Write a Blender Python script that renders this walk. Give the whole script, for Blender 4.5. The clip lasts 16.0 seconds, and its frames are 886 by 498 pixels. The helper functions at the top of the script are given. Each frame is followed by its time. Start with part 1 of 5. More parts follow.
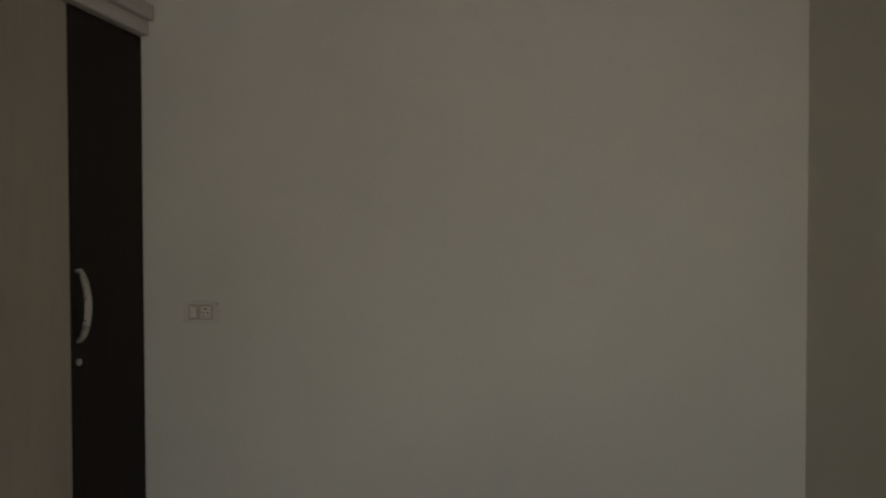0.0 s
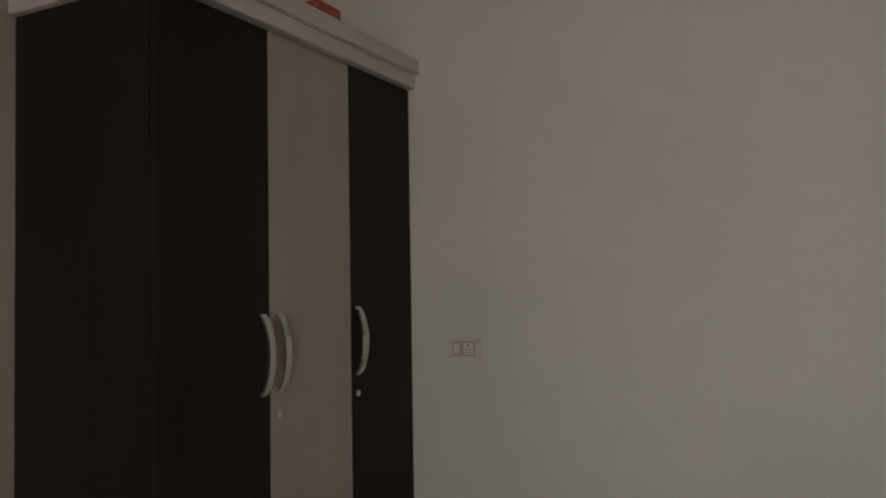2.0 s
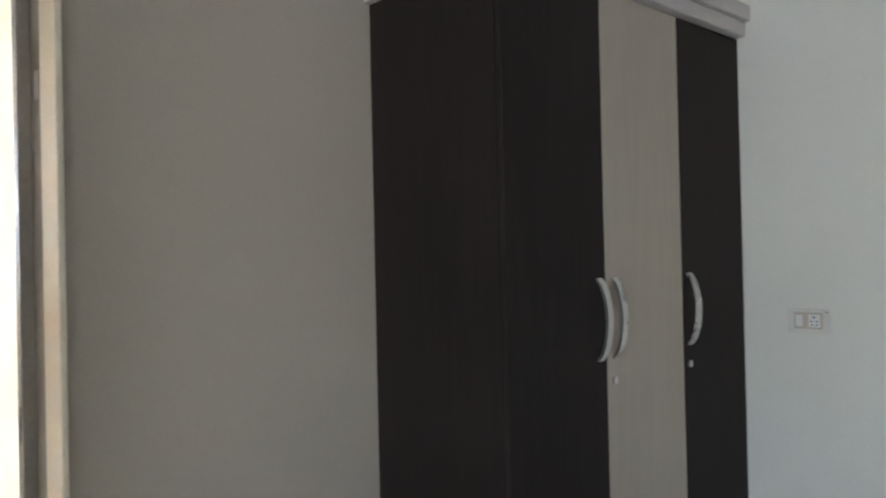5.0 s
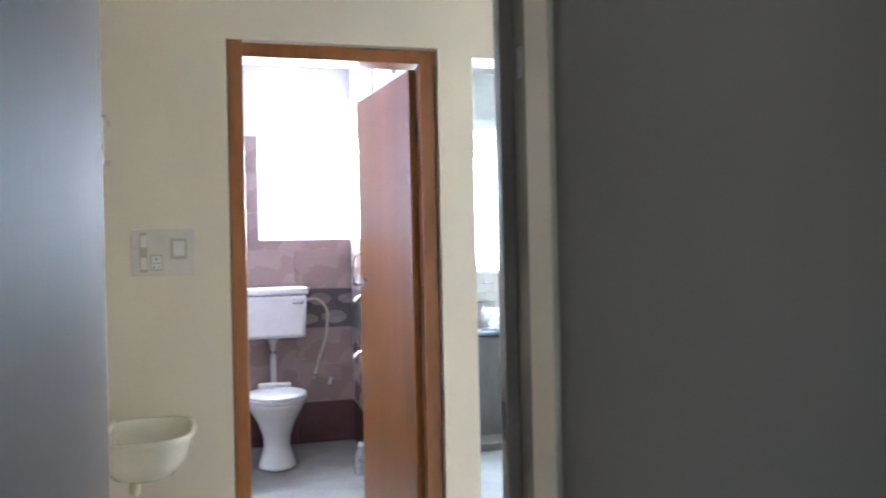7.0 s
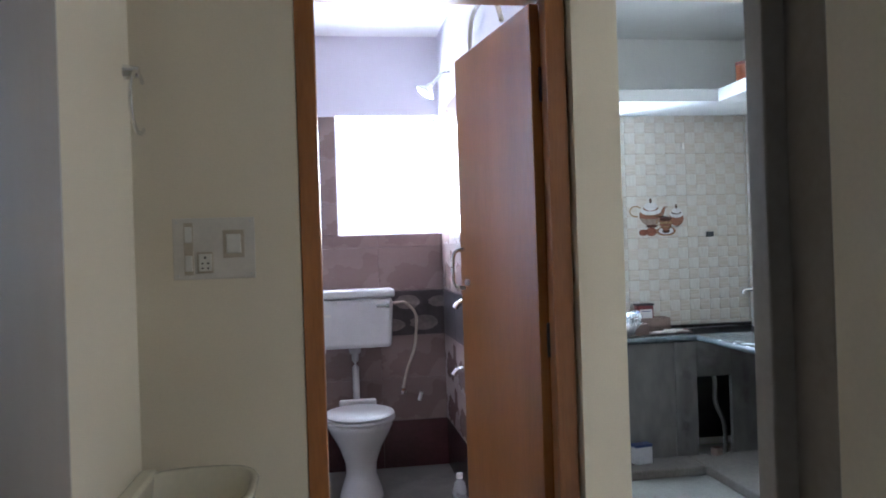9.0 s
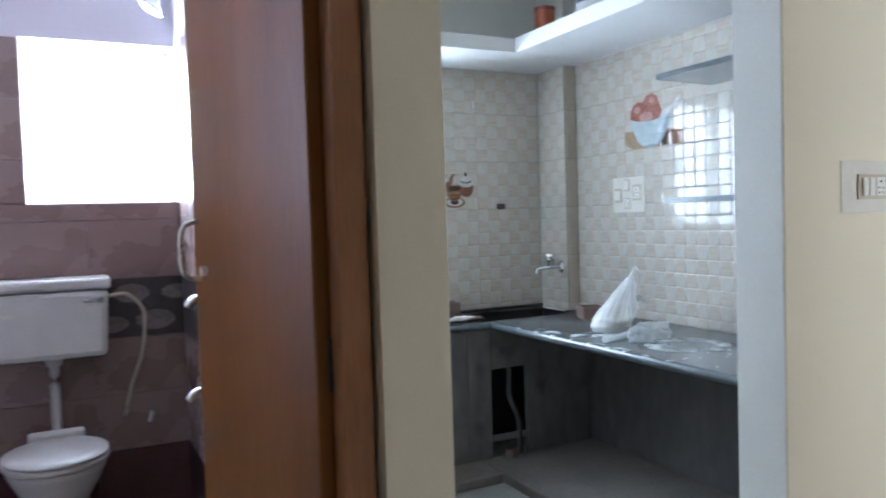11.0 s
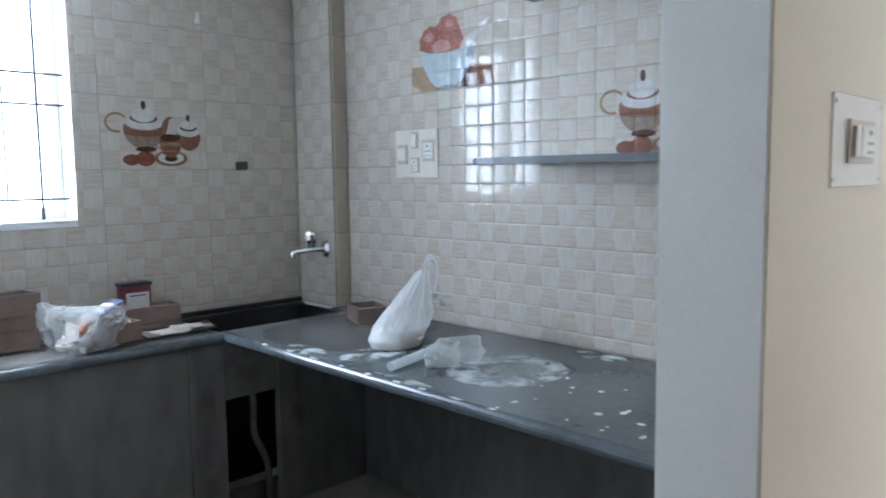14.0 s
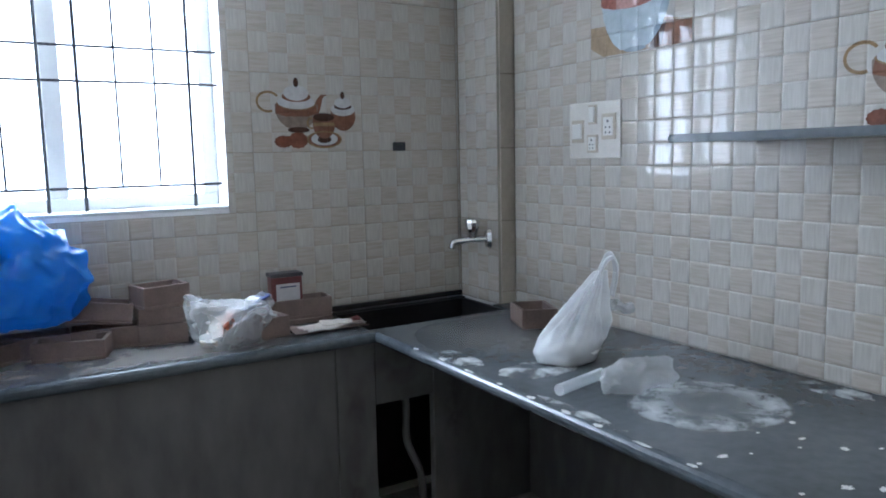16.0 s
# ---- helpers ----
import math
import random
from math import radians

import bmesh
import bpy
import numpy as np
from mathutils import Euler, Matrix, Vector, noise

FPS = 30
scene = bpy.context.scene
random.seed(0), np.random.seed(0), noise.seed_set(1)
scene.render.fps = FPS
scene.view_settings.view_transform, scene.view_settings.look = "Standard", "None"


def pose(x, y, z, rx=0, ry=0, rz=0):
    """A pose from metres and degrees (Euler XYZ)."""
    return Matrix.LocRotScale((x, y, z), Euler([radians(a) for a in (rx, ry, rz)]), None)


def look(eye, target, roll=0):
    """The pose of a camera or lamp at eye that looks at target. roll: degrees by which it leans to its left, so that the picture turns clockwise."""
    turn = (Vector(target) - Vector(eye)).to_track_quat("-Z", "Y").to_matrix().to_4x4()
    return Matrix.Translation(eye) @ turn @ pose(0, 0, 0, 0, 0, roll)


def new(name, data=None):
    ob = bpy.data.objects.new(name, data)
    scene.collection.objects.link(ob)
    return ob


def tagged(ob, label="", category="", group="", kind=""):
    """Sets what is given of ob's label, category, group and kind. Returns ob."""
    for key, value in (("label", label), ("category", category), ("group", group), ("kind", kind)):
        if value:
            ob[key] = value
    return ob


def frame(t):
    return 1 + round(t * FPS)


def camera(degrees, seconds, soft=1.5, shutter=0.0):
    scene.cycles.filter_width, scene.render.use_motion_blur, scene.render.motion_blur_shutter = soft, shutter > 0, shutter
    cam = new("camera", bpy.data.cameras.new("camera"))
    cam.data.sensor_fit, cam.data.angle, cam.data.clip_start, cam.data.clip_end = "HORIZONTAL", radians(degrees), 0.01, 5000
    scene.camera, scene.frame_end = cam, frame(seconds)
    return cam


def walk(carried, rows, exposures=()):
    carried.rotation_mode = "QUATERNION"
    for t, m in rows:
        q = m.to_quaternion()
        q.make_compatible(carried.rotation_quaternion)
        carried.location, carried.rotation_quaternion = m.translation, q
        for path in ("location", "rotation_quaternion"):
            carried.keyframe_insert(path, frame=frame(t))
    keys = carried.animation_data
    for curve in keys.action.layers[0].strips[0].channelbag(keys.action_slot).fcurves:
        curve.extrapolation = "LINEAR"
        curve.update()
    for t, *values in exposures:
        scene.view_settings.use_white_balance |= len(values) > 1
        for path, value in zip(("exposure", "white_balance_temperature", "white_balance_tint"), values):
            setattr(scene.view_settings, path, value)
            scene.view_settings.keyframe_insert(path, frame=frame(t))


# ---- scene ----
cam = camera(61.42, 16.0, soft=1.8, shutter=0.35)
PATH = [
    (0, 0.284, -3.659, 1.421, -81.22, -1.28, 0.13),
    (0.5, 0.282, -3.645, 1.423, -75.89, -0.91, 0.28),
    (1, 0.282, -3.621, 1.420, -70.75, 0.19, 0.41),
    (1.5, 0.277, -3.598, 1.418, -66.67, 1.54, 0.51),
    (2, 0.287, -3.576, 1.412, -63.08, 1.94, 0.92),
    (2.5, 0.285, -3.541, 1.404, -59.71, 1.80, 1.37),
    (3, 0.281, -3.491, 1.395, -56.11, 1.32, 1.35),
    (3.2, 0.279, -3.478, 1.392, -55.00, 1.17, 1.35),
    (5.3, 0.203, -3.360, 1.379, -38.89, 0.17, 1.25),
    (5.5, 0.198, -3.325, 1.379, -36.36, -0.07, 1.25),
    (6, 0.191, -3.240, 1.385, -29.38, -0.23, 1.37),
    (6.5, 0.146, -3.126, 1.389, -22.48, -0.20, 1.33),
    (7, 0.097, -2.995, 1.391, -14.53, 0.08, 1.23),
    (7.5, 0.092, -2.851, 1.390, -8.90, 0.23, 1.55),
    (8, 0.083, -2.643, 1.385, -7.30, 0.33, 2.00),
    (8.2, 0.083, -2.560, 1.384, -7.20, 0.75, 2.00),
    (10.3, 0.235, -1.650, 1.378, -16.66, -1.77, 1.60),
    (10.5, 0.261, -1.565, 1.377, -18.65, -1.72, 1.64),
    (11, 0.336, -1.345, 1.368, -26.58, -2.39, 1.80),
    (11.5, 0.390, -1.152, 1.371, -34.23, -2.92, 1.88),
    (12, 0.507, -0.990, 1.365, -38.21, -3.95, 2.69),
    (12.5, 0.662, -0.848, 1.365, -42.03, -4.71, 2.74),
    (13, 0.777, -0.714, 1.365, -45.74, -5.37, 2.59),
    (13.5, 0.884, -0.524, 1.377, -47.99, -5.76, 1.59),
    (14, 1.009, -0.402, 1.372, -44.51, -5.62, 0.76),
    (14.5, 1.168, -0.294, 1.377, -36.36, -5.56, 1.40),
    (15, 1.262, -0.208, 1.385, -30.93, -5.35, 1.97),
    (15.5, 1.280, -0.145, 1.389, -31.05, -5.65, 1.32),
    (16, 1.260, -0.109, 1.382, -31.41, -7.05, 1.22),
]
walk(cam, [(t, pose(x, y, z, 90 + p, r, w)) for t, x, y, z, w, p, r in PATH],
     [(0, 1.92, 7000, 11), (3.2, 2.95, 6850, 13), (5.5, 3.65, 5450, 7), (6.0, 3.1, 5500, 8), (6.5, 2.7, 5250, 7), (7.0, 2.3, 5150, 7), (8.0, 1.6, 5250, 9), (10.5, 0.8, 5250, 7), (12.2, 0.75, 5500, 8), (13.0, 0.52, 5550, 8), (14.5, 0.5, 5300, 10), (16.0, 0.22, 5350, 11)])

# ---- world and lights ----
world = bpy.data.worlds.new("world")
scene.world = world
world.use_nodes = True
wn = world.node_tree.nodes
sky = wn.new("ShaderNodeTexSky")
sky.sky_type, sky.sun_disc = "NISHITA", False
sky.sun_elevation, sky.sun_rotation = radians(50), radians(200)
world.node_tree.links.new(sky.outputs[0], wn["Background"].inputs[0])
wn["Background"].inputs[1].default_value = 0.12
sun = new("sun", bpy.data.lights.new("sun", "SUN"))
sun.data.energy, sun.data.angle, sun.data.color = 2.5, radians(0.6), (1, 0.95, 0.88)
sun.matrix_world = look((0, -6, 9), (0, 0, 0))


def window_light(name, x, y, z, w, h, rx, rz, watts, color=(1, 1, 1)):
    lamp = new(name, bpy.data.lights.new(name, "AREA"))
    lamp.data.shape, lamp.data.size, lamp.data.size_y = "RECTANGLE", w, h
    lamp.data.energy, lamp.data.color = watts, color
    lamp.matrix_world = pose(x, y, z, rx, 0, rz)
    return lamp


window_light("kitchen_daylight", 1.53, 2.86, 1.70, 1.1, 1.1, -90, 0, 63, (0.90, 0.95, 1.0))
window_light("bathroom_daylight", 0.49, 2.84, 1.87, 0.8, 0.9, -90, 0, 50, (0.91, 0.95, 1.0))
window_light("bedroom_daylight", -2.46, -3.95, 1.5, 0.9, 1.2, 90, -90, 5.4, (0.97, 0.97, 1.0))
window_light("living_room_daylight", 5.0, -4.3, 1.3, 2.6, 2.3, 90, 0, 36, (1.0, 0.97, 0.92))
window_light("living_room_daylight_north", 5.0, 3.8, 1.4, 2.4, 1.9, -90, 0, 205, (1.0, 0.98, 0.95))

# ---- materials ----


def material(name, color, rough=0.5, var=0.12, scale=3.0, fine=90.0, bump=0.05, metal=0.0, coat=0.0, other=None, alpha=1.0, trans=0.0, stretch=(1, 1, 1), contrast=(0.35, 0.65)):
    m = bpy.data.materials.new(name)
    m.use_nodes = True
    nt = m.node_tree
    n, link = nt.nodes, nt.links.new
    b = n["Principled BSDF"]
    co = n.new("ShaderNodeTexCoord")
    mp = n.new("ShaderNodeMapping")
    mp.inputs["Scale"].default_value = stretch
    link(co.outputs["Object"], mp.inputs[0])
    big, small = n.new("ShaderNodeTexNoise"), n.new("ShaderNodeTexNoise")
    big.inputs["Scale"].default_value, big.inputs["Detail"].default_value = scale, 4
    small.inputs["Scale"].default_value, small.inputs["Detail"].default_value = fine, 3
    link(mp.outputs[0], big.inputs["Vector"])
    link(mp.outputs[0], small.inputs["Vector"])
    add = n.new("ShaderNodeMath")
    add.operation = "MULTIPLY_ADD"
    add.inputs[1].default_value = 0.35
    link(small.outputs[0], add.inputs[0])
    scl = n.new("ShaderNodeMath")
    scl.operation = "MULTIPLY"
    scl.inputs[1].default_value = 0.65
    link(big.outputs[0], scl.inputs[0])
    link(scl.outputs[0], add.inputs[2])
    ramp = n.new("ShaderNodeValToRGB")
    ramp.color_ramp.elements[0].position, ramp.color_ramp.elements[1].position = contrast
    lo = other or tuple(c * (1 - var) for c in color)
    hi = color if other else tuple(min(1, c * (1 + var)) for c in color)
    ramp.color_ramp.elements[0].color, ramp.color_ramp.elements[1].color = (*lo, 1), (*hi, 1)
    link(add.outputs[0], ramp.inputs[0])
    link(ramp.outputs[0], b.inputs["Base Color"])
    rr = n.new("ShaderNodeMapRange")
    rr.inputs["To Min"].default_value, rr.inputs["To Max"].default_value = max(0.02, rough * 0.85), min(1, rough * 1.15)
    link(big.outputs[0], rr.inputs[0])
    link(rr.outputs[0], b.inputs["Roughness"])
    b.inputs["Metallic"].default_value, b.inputs["Coat Weight"].default_value = metal, coat
    b.inputs["Alpha"].default_value, b.inputs["Transmission Weight"].default_value = alpha, trans
    if bump:
        bp = n.new("ShaderNodeBump")
        bp.inputs["Strength"].default_value, bp.inputs["Distance"].default_value = bump, 0.004
        link(add.outputs[0], bp.inputs["Height"])
        link(bp.outputs[0], b.inputs["Normal"])
    return m


CREAM = material("cream_wall_paint", (0.755, 0.68, 0.535), 0.55, 0.05, 1.3, 160, 0.06)
WHITE = material("white_wall_paint", (0.80, 0.79, 0.76), 0.6, 0.05, 1.3, 160, 0.06)
BED_PAINT = material("bedroom_wall_paint", (0.74, 0.71, 0.62), 0.55, 0.05, 1.1, 140, 0.06)
LAVENDER = material("pale_lavender_paint", (0.66, 0.62, 0.68), 0.6, 0.05, 1.3, 140, 0.05)
GREY_PAINT = material("grey_enamel_paint", (0.265, 0.222, 0.178), 0.7, 0.05, 2.0, 60, 0.06, stretch=(1, 1, 0.15))
GREY_FRAME = material("grey_frame_paint", (0.29, 0.255, 0.212), 0.7, 0.12, 3.0, 60, 0.08)
DARK_LAM = material("dark_brown_laminate", (0.018, 0.012, 0.010), 0.62, 0.30, 2.5, 50, 0.04, stretch=(1, 1, 0.06))
DARK_LAM.node_tree.nodes["Principled BSDF"].inputs["Specular IOR Level"].default_value = 0.22
PALE_LAM = material("pale_beige_laminate", (0.40, 0.345, 0.28), 0.5, 0.07, 2.5, 50, 0.03, stretch=(1, 1, 0.08))
CORNICE = material("white_laminate", (0.60, 0.55, 0.52), 0.5, 0.06, 3, 60, 0.03)
STEEL = material("brushed_steel", (0.62, 0.60, 0.58), 0.28, 0.08, 8, 200, 0.03, metal=1.0)
CHROME = material("chrome", (0.78, 0.79, 0.80), 0.08, 0.03, 8, 200, 0.0, metal=1.0)
DOOR_BROWN = material("brown_varnished_door", (0.27, 0.115, 0.034), 0.17, 0.14, 1.6, 30, 0.012, coat=0.15, stretch=(3, 3, 0.35))
FRAME_BROWN = material("orange_brown_varnished_wood", (0.33, 0.135, 0.042), 0.35, 0.22, 2.5, 45, 0.08, coat=0.15, stretch=(3, 3, 0.3))
CERAMIC = material("white_ceramic", (0.62, 0.60, 0.58), 0.12, 0.05, 3, 60, 0.01)
CREAM_CERAMIC = material("ivory_ceramic", (0.74, 0.69, 0.54), 0.16, 0.05, 3, 60, 0.01)
CISTERN_PLASTIC = material("dulled_white_plastic", (0.58, 0.56, 0.54), 0.35, 0.06, 8, 90, 0.02)
WHITE_PLASTIC = material("white_plastic", (0.72, 0.70, 0.65), 0.35, 0.06, 8, 90, 0.02)
PLATE_PLASTIC = material("off_white_plate_plastic", (0.66, 0.62, 0.555), 0.32, 0.07, 8, 90, 0.02)
BEIGE_PLASTIC = material("beige_switch_plastic", (0.50, 0.43, 0.33), 0.4, 0.08, 8, 90, 0.02)
DARK_PLASTIC = material("dark_plastic", (0.03, 0.03, 0.035), 0.4, 0.2, 8, 90, 0.02)
KADAPPA = material("dusty_black_stone", (0.054, 0.065, 0.073), 0.24, 0.2, 2.2, 34, 0.10, other=(0.135, 0.150, 0.157), contrast=(0.30, 0.66))
STONE_PANEL = material("dark_grey_stone_panel", (0.092, 0.086, 0.083), 0.42, 0.3, 2.2, 18, 0.15, other=(0.185, 0.175, 0.162), stretch=(1, 1, 0.4))
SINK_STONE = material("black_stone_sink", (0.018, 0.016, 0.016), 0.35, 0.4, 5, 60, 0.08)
CEMENT = material("grey_cement", (0.30, 0.29, 0.26), 0.75, 0.22, 3, 60, 0.25)
DIRTY_CEMENT = material("dirty_brown_cement", (0.20, 0.18, 0.155), 0.8, 0.22, 3, 60, 0.3, other=(0.115, 0.10, 0.085))
LOFT_WHITE = material("white_loft_paint", (0.80, 0.80, 0.80), 0.6, 0.04, 2, 120, 0.05)
GROUT = material("cream_grout", (0.26, 0.225, 0.18), 0.8, 0.12, 8, 200, 0.1)
BROWN_BOX = material("brown_fibre_board", (0.215, 0.155, 0.130), 0.7, 0.18, 14, 140, 0.15)
POWDER = material("white_cement_powder", (0.78, 0.78, 0.76), 0.95, 0.06, 30, 200, 0.3)
PAPER = material("creased_paper", (0.62, 0.56, 0.50), 0.8, 0.12, 14, 90, 0.15)
RED_PRINT = material("red_print", (0.14, 0.028, 0.03), 0.4, 0.2, 9, 90, 0.03)
RED_CARD = material("red_card", (0.42, 0.09, 0.05), 0.6, 0.2, 9, 90, 0.03)
BLUE_PRINT = material("navy_print", (0.03, 0.05, 0.16), 0.4, 0.2, 9, 90, 0.03)
ORANGE_PRINT = material("orange_print", (0.34, 0.10, 0.045), 0.4, 0.2, 9, 90, 0.03)
LABEL_WHITE = material("white_label", (0.62, 0.60, 0.60), 0.5, 0.08, 30, 90, 0.03)
BLACK_IRON = material("black_painted_iron", (0.022, 0.024, 0.028), 0.5, 0.25, 12, 90, 0.1)
UPVC = material("white_window_frame", (0.74, 0.75, 0.74), 0.35, 0.04, 5, 90, 0.02)
MAUVE = material("mauve_bathroom_tile", (0.25, 0.183, 0.168), 0.28, 0.14, 2, 40, 0.03, other=(0.235, 0.16, 0.145))
MAROON = material("maroon_skirting_tile", (0.075, 0.030, 0.032), 0.25, 0.25, 4, 40, 0.05)
PEBBLE = material("dark_pebble_print_tile", (0.060, 0.050, 0.052), 0.3, 0.3, 9, 40, 0.08)
PEBBLE_PALE = material("pale_pebble_print", (0.20, 0.165, 0.155), 0.3, 0.3, 9, 40, 0.05)
FLOOR_TILE = material("speckled_mosaic_floor", (0.62, 0.58, 0.54), 0.35, 0.2, 5, 130, 0.04, other=(0.42, 0.36, 0.32))
BATH_FLOOR = material("rough_grey_floor_tile", (0.23, 0.21, 0.18), 0.6, 0.2, 6, 60, 0.15, other=(0.14, 0.125, 0.11))
# Unseen bedroom floor, given a dark colour to cut bounced light.
DARK_FLOOR = material("bounce_cutting_dark_floor", (0.10, 0.075, 0.06), 0.4, 0.2, 4, 60, 0.05)
# Shade on the bedroom north wall is painted in as a darker colour.
BED_NORTH = material("shade_darkened_wall_paint", (0.415, 0.360, 0.290), 0.55, 0.06, 1.1, 140, 0.06)
SKIRT = material("brown_marble_skirting", (0.30, 0.20, 0.15), 0.3, 0.2, 9, 60, 0.05)
PIPE_PVC = material("cream_pvc_pipe", (0.66, 0.56, 0.34), 0.45, 0.08, 9, 60, 0.03)
HOSE_WHITE = material("cream_rubber_hose", (0.50, 0.43, 0.34), 0.45, 0.1, 9, 60, 0.03)
POT_BROWN = material("printed_brown_glaze", (0.20, 0.095, 0.058), 0.34, 0.2, 30, 60, 0.0)
POT_GREY = material("printed_grey_brown_glaze", (0.24, 0.18, 0.14), 0.34, 0.15, 30, 60, 0.0)
POT_WHITE = material("printed_white_glaze", (0.56, 0.55, 0.54), 0.34, 0.08, 30, 60, 0.0)
POT_DARK = material("printed_dark_brown", (0.065, 0.030, 0.020), 0.34, 0.2, 30, 60, 0.0)
POT_GOLD = material("printed_bronze_line", (0.26, 0.17, 0.085), 0.34, 0.2, 30, 60, 0.0)
BERRY = material("printed_biscuit_brown", (0.18, 0.066, 0.040), 0.34, 0.25, 60, 90, 0.0)
SCOOP = material("printed_pink_scoop", (0.36, 0.165, 0.135), 0.34, 0.25, 70, 120, 0.0)
SCOOP_DEEP = material("printed_coral_scoop", (0.33, 0.135, 0.105), 0.34, 0.3, 70, 120, 0.0)
SCOOP_PALE = material("printed_pale_pink_scoop", (0.46, 0.27, 0.235), 0.34, 0.2, 70, 120, 0.0)
BOWL_SHADE = material("printed_grey_blue_shade", (0.30, 0.35, 0.385), 0.34, 0.12, 20, 60, 0.0)
BOWL_BLUE = material("printed_pale_blue_bowl", (0.47, 0.53, 0.56), 0.34, 0.1, 20, 60, 0.0)
CLOTH_TAN = material("printed_tan_cloth", (0.36, 0.27, 0.175), 0.34, 0.15, 30, 60, 0.0)

for printed in (POT_BROWN, POT_GREY, POT_WHITE, POT_DARK, POT_GOLD, BERRY, SCOOP, SCOOP_DEEP, SCOOP_PALE, BOWL_BLUE, BOWL_SHADE, CLOTH_TAN):
    printed.node_tree.nodes["Principled BSDF"].inputs["Specular IOR Level"].default_value = 0.27
    printed.node_tree.nodes["Map Range"].inputs["To Min"].default_value, printed.node_tree.nodes["Map Range"].inputs["To Max"].default_value = 0.05, 0.08
DOOR_BROWN.node_tree.nodes["Principled BSDF"].inputs["Specular IOR Level"].default_value = 0.25


def wall_tile_material(name, pu, pv):
    """Glossy cream relief tile: squares with the grain lying and standing by turns."""
    m = bpy.data.materials.new(name)
    m.use_nodes = True
    nt = m.node_tree
    n, link = nt.nodes, nt.links.new
    b = n["Principled BSDF"]
    co = n.new("ShaderNodeTexCoord")
    sc = n.new("ShaderNodeMapping")
    sc.inputs["Scale"].default_value = (1 / pu, 1 / pv, 1.0)
    sc.inputs["Location"].default_value = (0, 0, 0.5)
    link(co.outputs["Object"], sc.inputs[0])
    ck = n.new("ShaderNodeTexChecker")
    ck.inputs["Scale"].default_value = 1.0
    link(sc.outputs[0], ck.inputs["Vector"])
    cols = []
    for st in ((2.0, 26, 1), (26, 2.0, 1)):
        mp = n.new("ShaderNodeMapping")
        mp.inputs["Scale"].default_value = st
        info = n.new("ShaderNodeObjectInfo")
        link(info.outputs["Random"], mp.inputs["Location"])
        link(co.outputs["Object"], mp.inputs[0])
        ns = n.new("ShaderNodeTexNoise")
        ns.inputs["Scale"].default_value, ns.inputs["Detail"].default_value = 6, 4
        link(mp.outputs[0], ns.inputs["Vector"])
        cols.append(ns)
    ramps = []
    for ns, lo, hi in ((cols[0], (0.455, 0.40, 0.33), (0.535, 0.48, 0.41)), (cols[1], (0.485, 0.455, 0.40), (0.56, 0.53, 0.475))):
        r = n.new("ShaderNodeValToRGB")
        r.color_ramp.elements[0].position, r.color_ramp.elements[1].position = 0.35, 0.65
        r.color_ramp.elements[0].color, r.color_ramp.elements[1].color = (*lo, 1), (*hi, 1)
        link(ns.outputs[0], r.inputs[0])
        ramps.append(r)
    mix = n.new("ShaderNodeMix")
    mix.data_type = "RGBA"
    link(ck.outputs["Fac"], mix.inputs[0])
    link(ramps[0].outputs[0], mix.inputs[6])
    link(ramps[1].outputs[0], mix.inputs[7])
    link(mix.outputs[2], b.inputs["Base Color"])
    b.inputs["Roughness"].default_value = 0.045
    b.inputs["Specular IOR Level"].default_value = 0.25
    wave = n.new("ShaderNodeTexNoise")
    wave.inputs["Scale"].default_value = 9
    link(co.outputs["Object"], wave.inputs["Vector"])
    bp = n.new("ShaderNodeBump")
    bp.inputs["Strength"].default_value, bp.inputs["Distance"].default_value = 0.05, 0.01
    link(wave.outputs[0], bp.inputs["Height"])
    link(bp.outputs[0], b.inputs["Normal"])
    return m


PU, PV = 0.0717, 0.0706
WALL_TILE = wall_tile_material("glossy_cream_relief_tile", PU, PV)


